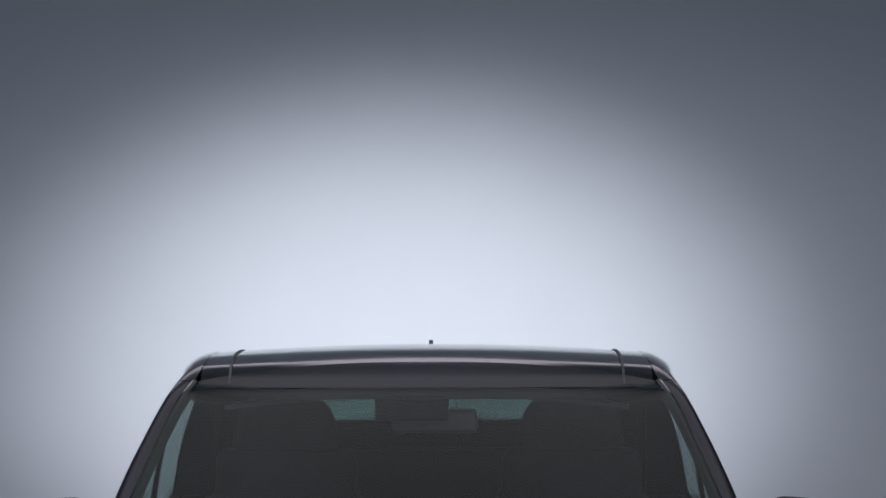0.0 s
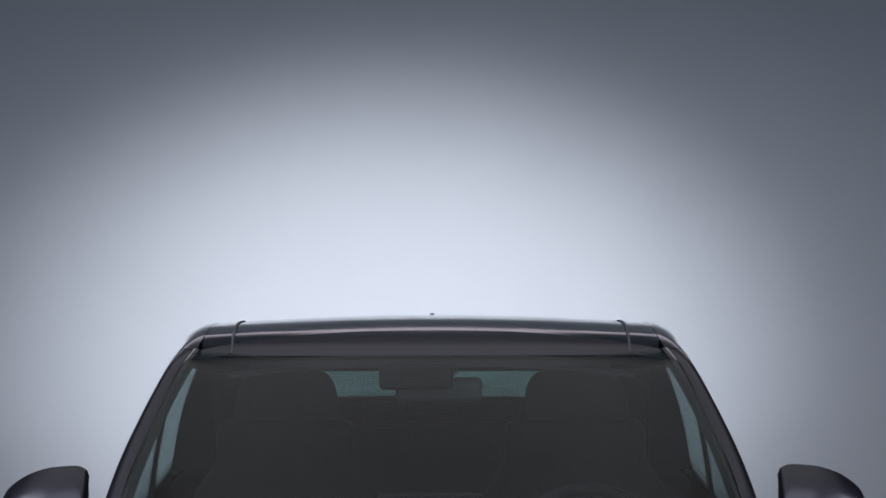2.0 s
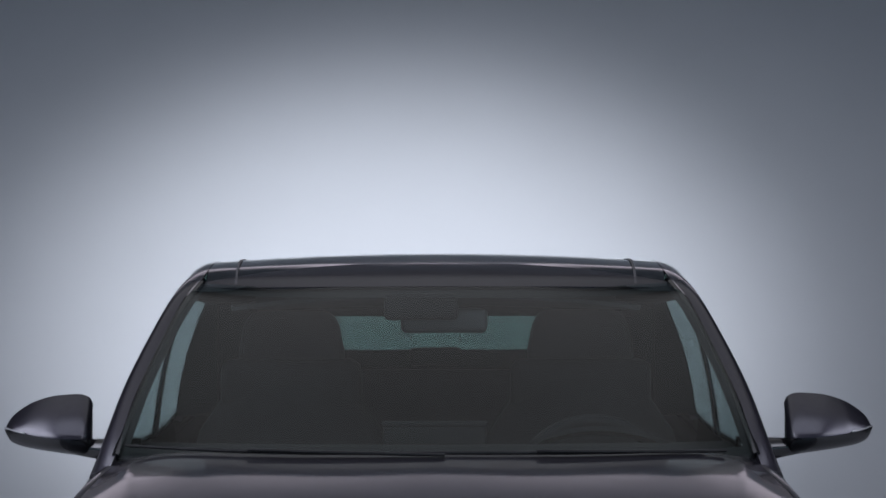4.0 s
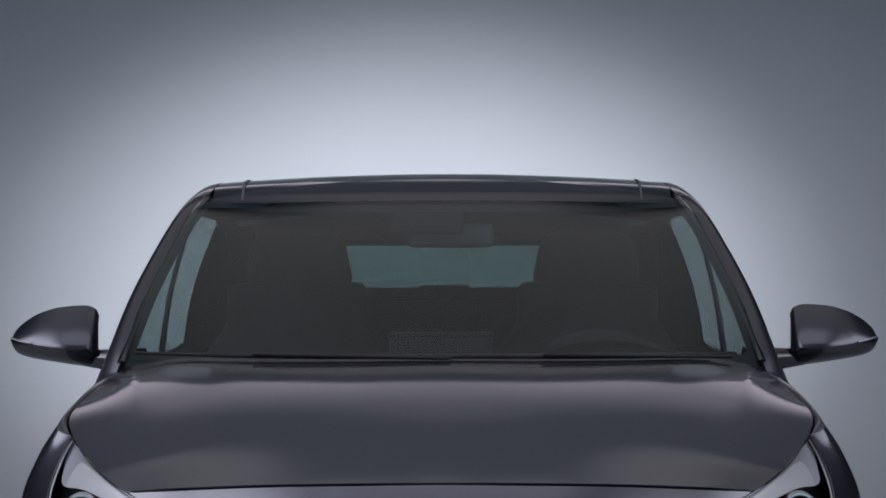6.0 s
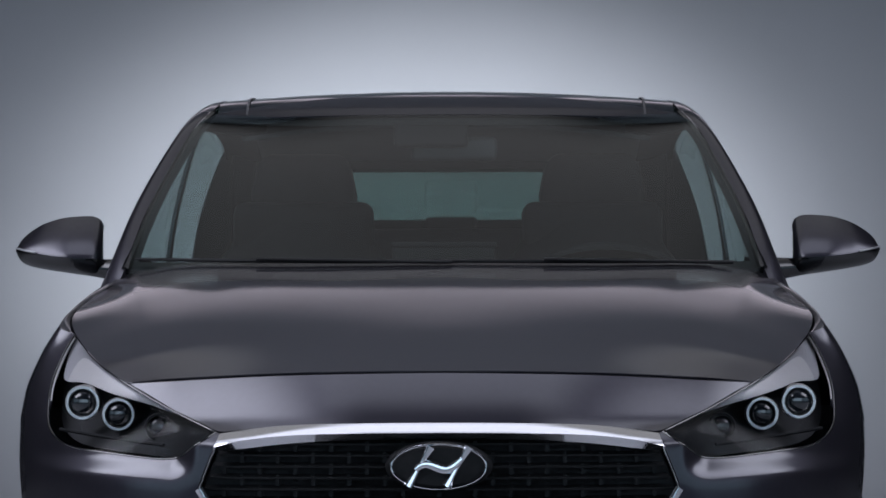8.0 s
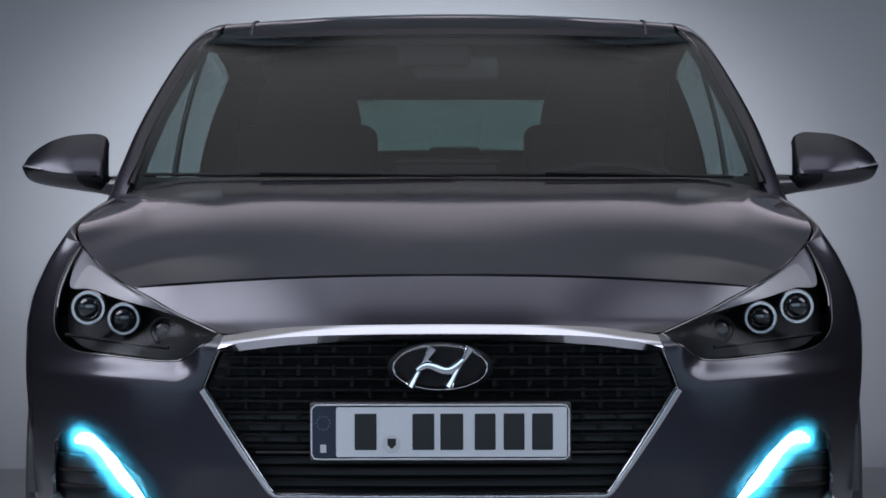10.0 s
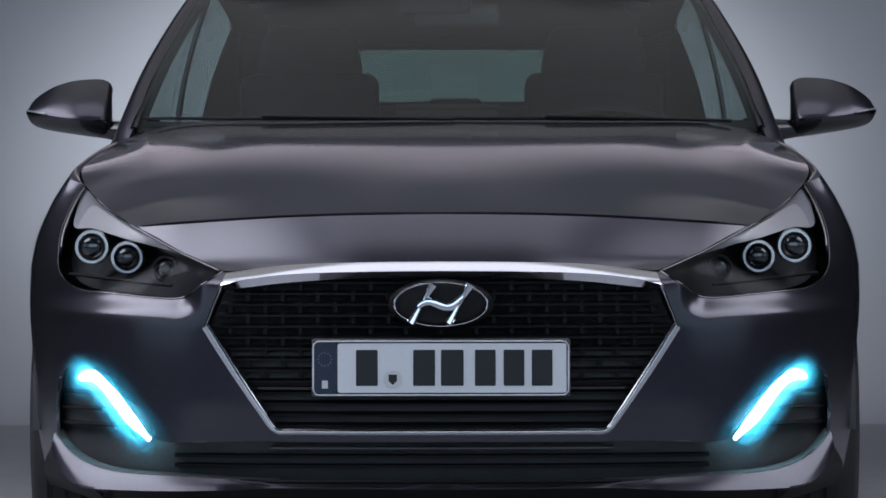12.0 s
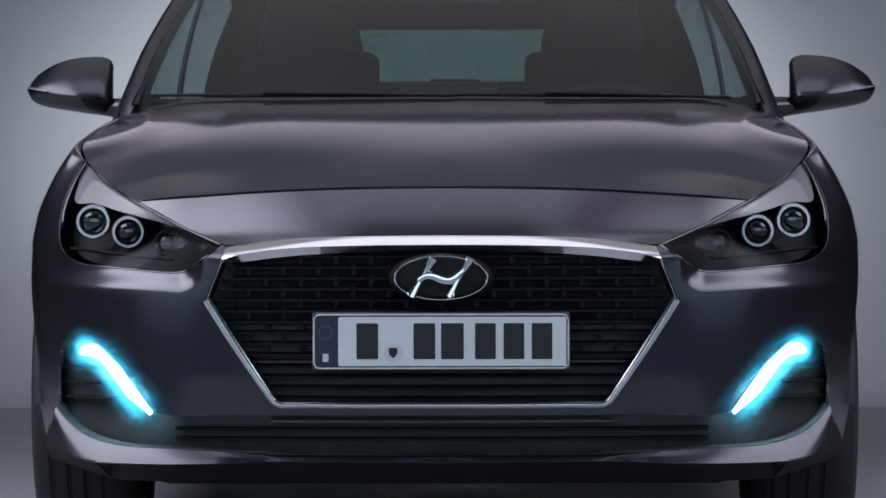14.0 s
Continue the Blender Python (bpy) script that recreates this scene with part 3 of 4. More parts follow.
for side in (-1, 1):
    strip = band(FRAME_IN, FRAME_MID, FRAME_OUT)
    part("pillar", sheet(lambda u, v: strip(u, 0.284 * v), 10, 40, 0.02, side), PAINT, car)
    part("roof_rail", sheet(lambda u, v: strip(u, 0.2855 + 0.7145 * v), 10, 60, 0.02, side), PAINT, car)
    part("pillar_trim", tube(lambda u: PILLAR_IN(u) + np.array([-0.002, 0.002, -0.004]), 0.011, 40, 8, side=side), GLOSS_BLACK, car)

# windscreen, with a black rim
WS_LOW = Curve([(0, 1.235, 0.985), (0.32, 1.262, 0.985), (0.58, 1.35, 0.985), (0.738, 1.45, 0.985)])
WS_TOP = Curve([(0, 1.982, 1.355), (0.25, 2.007, 1.354), (0.42, 2.053, 1.353), (0.574, 2.095, 1.360)])


def windscreen(u, v, drop=0.0):
    k, sg = abs(2 * u - 1), (1 if u >= 0.5 else -1)
    p = WS_LOW(k) * (1 - v) + WS_TOP(k) * v
    side_bow = PILLAR_IN(v) - (WS_LOW(1) * (1 - v) + WS_TOP(1) * v)
    p = p + side_bow * k**4 + np.array([0, -0.010, 0.018]) * math.sin(math.pi * v)
    return (p + np.array([0, drop * 0.5, -drop])) * (sg, 1, 1)


part("windscreen", sheet(windscreen, 60, 30), SCREEN_GLASS, car, "tinted windscreen with a black rim")
RIM = [(0.002, 0.998, 0.0, 0.05), (0.002, 0.998, 0.945, 1.0), (0.002, 0.016, 0.05, 0.945), (0.984, 0.998, 0.05, 0.945)]
bm = bmesh.new()
for u0, u1, v0, v1 in RIM:
    sheet(lambda u, v: windscreen(u0 + (u1 - u0) * u, v0 + (v1 - v0) * v, 0.008) * (0.994, 1, 1), 40, 12, 0, 1, bm)
part("windscreen_rim", bm, CABIN, car)

# side windows
for side in (-1, 1):
    for name, y0, y1, mat in (("front_side_window", 1.53, 2.43, SIDE_GLASS), ("rear_side_window", 2.50, 3.34, SIDE_GLASS)):
        def f(u, v):
            y = y0 + (y1 - y0) * u
            b = body(s_at_y(y), 0.965) + np.array([-0.025, 0, 0])
            r = FRAME_OUT(np.interp(y, RY, RU))
            t = np.array([r[0] - 0.004, y, r[2]])
            p = b * (1 - v) + t * v
            p[0] += 0.016 * math.sin(math.pi * v) * min((t[2] - b[2]) / 0.35, 1)
            return p
        RU = np.linspace(0, 1, 80)
        RY = [FRAME_OUT(k)[1] for k in RU]
        part(name, sheet(f, 24, 14, 0, side), mat, car)
        if name[0] == "f":
            y0, y1 = 2.425, 2.505
            part("centre_pillar", sheet(lambda u, v: f(u, v) + np.array([0.002, 0, 0]), 4, 14, 0.008, side), GLOSS_BLACK, car)
            y0, y1 = 1.53, 2.43
    part("quarter_trim", sheet(lambda u, v: np.array([0.50 * (1 - u) + (f(1, v)[0] + 0.004) * u, 3.338, f(1, v)[2]]), 6, 12, 0.01, side), CABIN, car)

    def rear_pillar(u, v):
        y = 3.335 + 0.74 * u
        b = body(s_at_y(y), 0.955 + 0.03 * u) + np.array([-0.024, 0, 0])
        r = FRAME_OUT(np.interp(y, RY, RU))
        return b * (1 - v) + np.array([r[0] - 0.002, y, r[2]]) * v
    part("rear_pillar", sheet(rear_pillar, 16, 10, 0.02, side), PAINT, car)
    part("belt_trim", tube(lambda u: body(s_at_y(1.52 + 2.0 * u), 0.968) + np.array([-0.012, 0, 0]), 0.010, 30, 8, side=side), GLOSS_BLACK, car)

# rear screen and boot lid
part("rear_screen", sheet(lambda u, v: np.array([(2 * u - 1) * (0.49 + 0.07 * v), 3.43 + 0.66 * v - 0.04 * (2 * u - 1) ** 2, 1.340 - 0.235 * v - 0.02 * (2 * u - 1) ** 2 + 0.02 * math.sin(math.pi * v)]), 30, 14), REAR_GLASS, car, "sloping dark rear screen")
part("boot_lid", sheet(lambda u, v: np.array([(2 * u - 1) * (0.60 + 0.08 * v - 0.10 * v * v), 4.095 + 0.33 * v - 0.10 * (2 * u - 1) ** 4, 1.102 - 0.03 * v + 0.022 * v * v - 0.03 * (2 * u - 1) ** 2]), 30, 10, 0.02), PAINT, car)

# ---------------------------------------------------------------- front details
# lower intake backing, slats and lip
part("intake_backing", sheet(lambda u, v: skin(abs(1.68 * u - 0.84), 0.2 + 0.30 * v, -0.055) * (np.sign(u - 0.5) or 1, 1, 1), 50, 6, 0.004), MATT_BLACK, car)
part("intake_roof", sheet(lambda u, v: (skin(abs(0.70 * u - 0.35), 0.302, -0.09 * v)) * (np.sign(u - 0.5) or 1, 1, 1), 24, 3, 0.004), MATT_BLACK, car)
for z in (0.262, 0.282):
    part("intake_slat", sheet(lambda u, v: skin(abs(1.1 * u - 0.55), z + 0.003 * v, -0.03 - 0.03 * v) * (np.sign(u - 0.5) or 1, 1, 1), 40, 2, 0.006), GRILLE_BLACK, car)
for side in (-1, 1):
    # wall round the lamp recess
    rec = front_line(RECESS)
    part("recess_wall", sheet(lambda u, v: body(*rec(u)) + np.array([0, 0.055 * v, 0]), 60, 4, 0.003, side), MATT_BLACK, car)
    for z in (0.345, 0.378, 0.411):
        part("recess_slat", sheet(lambda u, v: skin((0.62 + (z - 0.345) * 0.8) + (0.808 - 0.62 - (z - 0.345) * 0.8) * u, z + 0.004 * v, -0.025 - 0.03 * v), 20, 2, 0.005, side), GRILLE_BLACK, car)

LIP_TOP = Curve([(0, 0.240), (0.40, 0.240), (0.48, 0.243), (0.56, 0.247), (0.70, 0.258), (0.765, 0.285), (0.808, 0.327)])
LIP_LOW = Curve([(0, 0.221), (0.40, 0.221), (0.47, 0.2185), (0.56, 0.217), (0.70, 0.218), (0.765, 0.229), (0.814, 0.298)])


def lip(u, v):
    k, sg = abs(2 * u - 1), (1 if u >= 0.5 else -1)
    (x0, z0), (x1, z1) = LIP_LOW(k), LIP_TOP(k)
    x, z = x0 * (1 - v) + x1 * v, z0 * (1 - v) + z1 * v
    wide = smooth((x - 0.34) / 0.11)
    p = skin(x, z)
    p[1] = (p[1] - 0.014 + 0.02 * v) * (1 - wide) + (LIP_Y(x) + 0.8 * (z - z0) - 0.002 * math.sin(math.pi * v)) * wide
    return p * (sg, 1, 1)


LIP_Y = graph([0.36, 0.45, 0.55, 0.65, 0.75, 0.80, 0.836], [0.0, 0.010, 0.026, 0.062, 0.125, 0.185, 0.26])


def lip_shelf(u, v):
    a = lip(0.70 + 0.30 * u, 1.0)
    b = skin(a[0], a[2]) + np.array([0, 0.03, 0.002])
    return a * (1 - v) + b * v + np.array([0, 0.004, -0.002])


for side in (-1, 1):
    part("lip_shelf", sheet(lip_shelf, 30, 4, 0.003, side), MATT_BLACK, car)
# bumper corners: black instead of paint puts their shade into the colour
for side in (-1, 1):
    tray, heel = skin(0.70, 0.171) + np.array([0, 0.096, 0]), body(s_at_y(END_Y), 0.20)
    part("bumper_corner", sheet(lambda u, v: lip(0.5 + 0.5 * (0.84 + 0.16 * u), 0.0) * (1 - v) + (tray * (1 - u) + heel * u) * v + np.array([0.012, -0.012, 0]) * math.sin(math.pi * v) * u, 16, 8, 0.003, side), GRILLE_BLACK, car)
part("bumper_lip", sheet(lip, 110, 8, 0.004), PAINT, car)
part("under_tray", sheet(lambda u, v: (skin(abs(1.40 * u - 0.70), 0.235 - 0.065 * v) + np.array([0, -0.004 + 0.10 * v, 0])) * (np.sign(u - 0.5) or 1, 1, 1), 50, 4, 0.004), GRILLE_BLACK, car)
part("underbody", block(-0.60, 0.60, 0.30, 4.2, 0.16, 0.24, 0.02), GRILLE_BLACK, car)

# grille: backing, slats, frame
grille = part("grille", outline_plate([(-0.43, 0.655), (-0.475, 0.553), (-0.34, 0.34), (0.34, 0.34), (0.475, 0.553), (0.43, 0.655), (0.2, 0.675), (-0.2, 0.675)], 0.095, 0.10), DEEP_BLACK, car, "black hexagonal grille with a chrome frame")


def hex_half(z):
    return np.interp(z, [0.336, 0.553, 0.66, 0.69], [0.342, 0.4826, 0.437, 0.30])


for i in range(15):
    z = 0.352 + 0.0225 * i
    hw = hex_half(z) - 0.012
    part("slat", sheet(lambda u, v: np.array([(2 * u - 1) * hw, skin(abs((2 * u - 1) * hw), z)[1] + 0.022 + 0.03 * v, z + 0.006 * v - 0.002]), 20, 1, 0.004), GRILLE_BLACK, grille)
WEB = block(-0.004, 0.004, 0.034, 0.060, 0.001, 0.0225)
web_mesh = bpy.data.meshes.new("web")
WEB.to_mesh(web_mesh)
WEB.free()
web_mesh.materials.append(LAMP_BLACK)
for i in range(4, 14):
    z = 0.354 + 0.0225 * i
    hw = hex_half(z + 0.011) - 0.02
    for j in range(-7, 8):
        x = j * 0.072 + (0.036 if i % 2 else 0)
        if abs(x) < hw:
            ob = new("web", web_mesh)
            ob.parent, ob.location = grille, (x, skin(abs(x), z)[1], z)


part("grille_bar", sheet(lambda u, v: (lambda x: np.array([x, skin(abs(x), 0.428)[1] + 0.012 + 0.02 * v, 0.4285 + 0.003 * v]))((2 * u - 1) * 0.392), 24, 2, 0.005), GLOSS_BLACK, grille)


def ribbon(path, width, out=0.012, bulge=0.005):
    """A rounded moulding along path, (x, z), on the car's skin."""

    def f(u, v):
        p, d = path(u), path(min(u + 0.004, 1)) - path(max(u - 0.004, 0))
        d = d / np.linalg.norm(d)
        x, z = p + np.array([d[1], -d[0]]) * width(u) * (v - 0.5)
        return skin(abs(x), z, out + bulge * math.sin(math.pi * v)) * ((1 if x >= 0 else -1), 1, 1)

    return f


for side in (-1, 1):
    part("frame_upper_side", sheet(ribbon(Curve([(0.4445, 0.645), (0.455, 0.619), (0.4665, 0.591), (0.4805, 0.553)]), lambda u: 0.0065), 24, 4, 0.006, side), CHROME, grille)
LOW_SIDE = [(0.4815, 0.5525), (0.466, 0.528), (0.42, 0.457), (0.376, 0.392), (0.352, 0.356), (0.343, 0.3445), (0.333, 0.339), (0.318, 0.3378), (0.20, 0.3378)]
LOW_PATH = Curve([(-x, z) for x, z in LOW_SIDE] + [(0, 0.3378)] + LOW_SIDE[::-1])
part("frame_lower", sheet(ribbon(LOW_PATH, lambda u: 0.0125 + 0.004 * smooth((abs(2 * u - 1) - 0.5) / 0.5), bulge=0.004), 160, 6, 0.008), SATIN, grille, "satin chrome lower edge of the grille")
TOPBAR = Curve(GRILLE_TOP)


def top_bar(u, v):
    k, sg = abs(2 * u - 1), (1 if u >= 0.5 else -1)
    x, z = TOPBAR(k)
    w = 0.019 + 0.006 * smooth((k - 0.9) / 0.1)
    x += 0.009 * (1 - v) * smooth((k - 0.88) / 0.12)
    p = skin(x, z - w * (1 - v), 0.014 * (1 - v) + 0.004 + 0.003 * math.sin(math.pi * v))
    return p * (sg, 1, 1)


part("frame_top", sheet(top_bar, 60, 8, 0.02), CHROME, grille, "bright chrome bar over the grille")

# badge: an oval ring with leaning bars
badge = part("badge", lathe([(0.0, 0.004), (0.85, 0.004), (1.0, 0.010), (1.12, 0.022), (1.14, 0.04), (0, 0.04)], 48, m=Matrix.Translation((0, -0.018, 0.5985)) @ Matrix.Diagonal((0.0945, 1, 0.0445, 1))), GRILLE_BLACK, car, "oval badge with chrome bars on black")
part("badge_ring", tube(lambda u: (0.0945 * math.cos(2 * math.pi * u), -0.014, 0.5985 + 0.0445 * math.sin(2 * math.pi * u)), 0.0022, 64, 8, closed=True), CHROME, badge)
for sx in (-1, 1):
    part("badge_bar", tube(lambda u: (sx * 0.038 + 0.046 * (u - 0.5), -0.018, 0.5985 + 0.078 * (u - 0.5)), 0.0085, 16, 8, taper=lambda u: 0.45 + 0.75 * abs(2 * u - 1) ** 1.5, flat=0.6), CHROME, badge)
part("badge_bar", tube(lambda u: (-0.046 + 0.092 * u, -0.019, 0.588 + 0.022 * u + 0.010 * math.sin(2 * math.pi * u + 0.4)), 0.0095, 20, 8, taper=lambda u: 0.6 + 0.5 * math.sin(math.pi * u), flat=0.6), CHROME, badge)

# number plate: plain bars stand for its characters
plate = part("number_plate", outline_plate([(x, z + 0.469) for x, z in rounded(0.2598, 0.0558, 0.010)], -0.030, -0.018), PLATE_INK, car, "white number plate with dark bars and a blue band")
part("plate_sheet", outline_plate([(x + 0.0225, z + 0.469) for x, z in rounded(0.2318, 0.0500, 0.005)], -0.0318, -0.029), PLATE_WHITE, plate)
part("plate_band", outline_plate([(x - 0.2345, z + 0.469) for x, z in rounded(0.0225, 0.0500, 0.005)], -0.0319, -0.029), PLATE_BLUE, plate)
part("plate_rim", tube(lambda u: [(lambda q: (q[0], -0.0315, q[1] + 0.469))(Curve([*rounded(0.2585, 0.0545, 0.010), rounded(0.2585, 0.0545, 0.010)[0]], True)(u))][0], 0.0018, 120, 6, closed=True), WHITE, plate)
for i in range(12):
    a = 2 * math.pi * i / 12
    part("plate_dot", lathe([(0, 0), (0.0018, 0), (0.0018, 0.001), (0, 0.001)], 6, m=Matrix.Translation((-0.235 + 0.0135 * math.cos(a), -0.0327, 0.487 + 0.0135 * math.sin(a)))), DULL_PRINT, plate)
part("plate_bar", block(-0.241, -0.229, -0.0335, -0.031, 0.428, 0.444), WHITE, plate)
for x, w in ((-0.150, 0.044), (-0.034, 0.044), (0.023, 0.046), (0.090, 0.042), (0.148, 0.042), (0.205, 0.042)):
    part("plate_bar", block(x - w / 2, x + w / 2, -0.0335, -0.031, 0.433, 0.506, 0.0015, 1), PLATE_INK, plate)
part("plate_seal", lathe([(0, 0), (0.018, 0), (0.019, 0.002), (0, 0.002)], 24, m=Matrix.Translation((-0.0975, -0.0335, 0.446))), WHITE, plate)
part("plate_seal_mark", outline_plate([(-0.106, 0.456), (-0.106, 0.443), (-0.0975, 0.435), (-0.089, 0.443), (-0.089, 0.456)], -0.0345, -0.0332), PLATE_INK, plate)
part("plate_holder", block(-0.2625, 0.2625, -0.02, 0.03, 0.410, 0.528, 0.005), MATT_BLACK, car)

# headlights
BEZ_LOW = front_line([(0.535, 0.693), (0.60, 0.713), (0.66, 0.727), (0.72, 0.744), (0.765, 0.753), (0.792, 0.752), (0.806, 0.775), (0.803, 0.808), (0.792, 0.838)])
BEZ_TOP = front_line([(0.542, 0.6975), (0.645, 0.7485), (0.73, 0.7965), (0.788, 0.842)])
for side in (-1, 1):
    lo, hi = front_line(LAMP_LOW), front_line(LAMP_TOP)

    def lamp_sheet(u, v, bulge=0.0, back=0.0):
        p = body(*(lo(u) * (1 - v) + hi(u) * v))
        y0, y1 = body(*lo(u))[1], body(*hi(u))[1]
        p[1] = y0 + (y1 - y0) * v**5
        return p + np.array([-0.27 * back, back * (1 + 0.6 * u) - bulge * math.sin(math.pi * v) * math.sin(math.pi * u), 0])

    lamp = part("headlight", sheet(lambda u, v: lamp_sheet(u, v, 0, 0.075), 30, 10, 0.003, side), LAMP_BLACK, car, "headlight with projector lenses under a clear cover")
    part("cover", sheet(lambda u, v: lamp_sheet(u, v, 0.003), 48, 20, 0, side), LAMP_GLASS, lamp)
    part("rim", tube(lambda u: body(*(lo(2 * u) if u < 0.5 else hi(2 - 2 * u))), 0.0020, 120, 6, side=side, closed=True), GLOSS_BLACK, lamp)
    for x, z, r, y in ((0.744, 0.713, 0.036, 0.405), (0.664, 0.691, 0.034, 0.335), (0.578, 0.667, 0.028, 0.275)):
        m = Matrix.Translation((x * side, y, z))
        bright = x > 0.6
        pr = part("projector", lathe([(0.0, -0.014), (0.3 * r, -0.0135), (0.55 * r, -0.010), (0.74 * r, -0.002), (0.76 * r, 0.02), (0, 0.02)], 32, m=m), DARK_LENS, lamp)
        part("ring", lathe([(0.78 * r, -0.002), (0.82 * r, -0.012), (0.97 * r, -0.012), (1.03 * r, 0.0), (1.03 * r, 0.03), (0.80 * r, 0.03)], 32, closed=True, m=m), RING if bright else LAMP_BLACK, lamp)
    part("bezel", sheet(lambda u, v: (lambda q: q + np.array([-0.004, 0.018 + 0.012 * (1 - v), 0]))(body(*((lambda a, b: a * (1 - v) + b * v)(BEZ_LOW(u), BEZ_TOP(u))))), 40, 10, 0.003, side), BEZEL, lamp)
    # grey tube in place of the highlight along the cover's outer edge
    part("edge_highlight", tube(lambda u: body(*(lo(0.60 + 0.38 * u) + np.array([-0.0016, 0.001]))) + np.array([-0.002, 0.004, 0]), 0.0022, 40, 6, side=side), RING, lamp)
    part("lower_trim", tube(lambda u: (0.56 + 0.235 * u, 0.17 + 0.28 * u * (0.6 + 0.4 * u), 0.634 + 0.022 * u), 0.004, 24, 6, side=side), GRILLE_BLACK, lamp)

# running lights: a glowing bar before a milky panel added to catch its halo
for side in (-1, 1):
    path = Curve([(0.756, 0.440), (0.742, 0.4455), (0.722, 0.4440), (0.690, 0.418), (0.645, 0.362), (0.602, 0.318)])
    drl = part("running_light", sheet(lambda u, v: skin(path(u)[0] + 0.012 - 0.004 * v, path(u)[1] + 0.018 - (0.075 - 0.055 * u) * smooth(u / 0.3 + 0.25) * v, -0.024 - 0.008 * v), 40, 10, 0.004, side), LED_HALO, car, "slanted running light glowing white")
    part("light_bar", tube(lambda u: skin(path(u)[0], path(u)[1], -0.008), 0.0108, 48, 12, side=side, taper=lambda u: (1.0 - 0.60 * smooth((u - 0.72) / 0.28)) * (0.6 + 0.4 * smooth(u / 0.08))), LED, drl)
    # no real cover: a sheet added before the bumper to scatter the bar's halo
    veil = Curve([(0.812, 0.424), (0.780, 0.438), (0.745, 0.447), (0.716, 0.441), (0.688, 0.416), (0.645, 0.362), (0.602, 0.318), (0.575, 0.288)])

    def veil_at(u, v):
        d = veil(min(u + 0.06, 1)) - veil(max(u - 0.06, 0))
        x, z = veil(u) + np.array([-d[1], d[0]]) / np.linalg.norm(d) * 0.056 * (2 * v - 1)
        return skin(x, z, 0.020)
    cover = part("cover", sheet(veil_at, 32, 20, 0, side), HALO_VEIL, drl, "added clear sheet that scatters a halo")
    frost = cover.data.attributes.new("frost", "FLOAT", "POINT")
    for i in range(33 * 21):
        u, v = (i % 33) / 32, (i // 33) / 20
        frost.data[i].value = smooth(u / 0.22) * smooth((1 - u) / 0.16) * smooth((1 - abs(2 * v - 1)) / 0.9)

# ---------------------------------------------------------------- door mirrors
for side in (-1, 1):
    MT = graph([0.816, 0.822, 0.85, 0.90, 0.95, 0.99, 1.012, 1.022], [1.085, 1.100, 1.110, 1.107, 1.094, 1.071, 1.050, 1.030])
    MB = graph([0.816, 0.822, 0.85, 0.90, 0.95, 0.99, 1.012, 1.022], [0.970, 0.966, 0.968, 0.975, 0.983, 0.992, 1.005, 1.026])
    MD = graph([0.816, 0.83, 0.88, 0.95, 1.0, 1.022], [0.095, 0.112, 0.118, 0.098, 0.062, 0.02])
    SPLIT = graph([0.816, 0.90, 0.97, 1.022], [1.008, 1.012, 1.022, 1.034])

    def upper_shell(u, v):
        x = 0.816 + 0.206 * u
        z0 = min(max(SPLIT(x), MB(x) + 0.002), MT(x) - 0.002)
        return np.array([x, 1.735 + 0.02 * (1 - u) - MD(x) * (1 - v**1.6), z0 + (MT(x) - z0) * v])

    def lower_shell(u, v):
        x = 0.816 + 0.206 * u
        z0 = min(max(SPLIT(x), MB(x) + 0.002), MT(x) - 0.002)
        a = math.pi / 2 * (1 - v)
        return np.array([x, 1.735 + 0.02 * (1 - u) - (MD(x) - 0.002) * math.cos(a) ** 0.6, z0 - (z0 - MB(x)) * math.sin(a)])

    mir = part("door_mirror", sheet(upper_shell, 36, 18, 0.004, side), PAINT, car, "door mirror with a grey shell and black underside")
    mir.location.x = 0.006
    part("lower_shell", sheet(lower_shell, 36, 14, 0.004, side), GLOSS_BLACK, mir)
    part("back_plate", sheet(lambda u, v: np.array([0.818 + 0.202 * u, 1.737 + 0.02 * (1 - u), MB(0.818 + 0.202 * u) * (1 - v) + MT(0.818 + 0.202 * u) * v]), 24, 6, 0.006, side), MATT_BLACK, mir)
    part("mirror_glass", sheet(lambda u, v: np.array([0.83 + 0.175 * u, 1.746 + 0.02 * (1 - u), (MB(0.83 + 0.175 * u) + 0.01) * (1 - v) + (MT(0.83 + 0.175 * u) - 0.01) * v]), 20, 6, 0, side), MIRROR, mir)
    part("arm", sheet(lambda u, v: np.array([0.70 + 0.155 * u, 1.68 + 0.02 * u - (0.045 - 0.02 * u) * math.cos(2 * math.pi * v), 0.976 + 0.012 * u + (0.036 - 0.018 * u) * math.sin(2 * math.pi * v)]), 12, 20, 0, side), GLOSS_BLACK, mir)
    part("turn_signal", tube(lambda u: (lambda q: (q[0], q[1] - 0.005, q[2]))(upper_shell(0.74 + 0.25 * u, 0.03)), 0.0025, 16, 8, side=side), DIM_LENS, mir)
    part("mirror_base", sheet(lambda u, v: np.array([0.762 - (0.02 + 0.03 * u) * v, 1.56 + 0.17 * u, 0.960 + (0.05 + 0.08 * u) * v]), 6, 6, 0.008, side), GLOSS_BLACK, mir)

# ---------------------------------------------------------------- cowl and wipers
def cowl(u, v):
    k, sg = abs(2 * u - 1), (1 if u >= 0.5 else -1)
    a, b = HOOD_BACK(k) + np.array([0, -0.05, -0.022]), WS_LOW(min(k * 1.02, 1)) + np.array([0, 0.03, -0.006])
    b[1] = max(b[1], a[1] + 0.02)
    return (a * (1 - v) + b * v) * (sg, 1, 1)


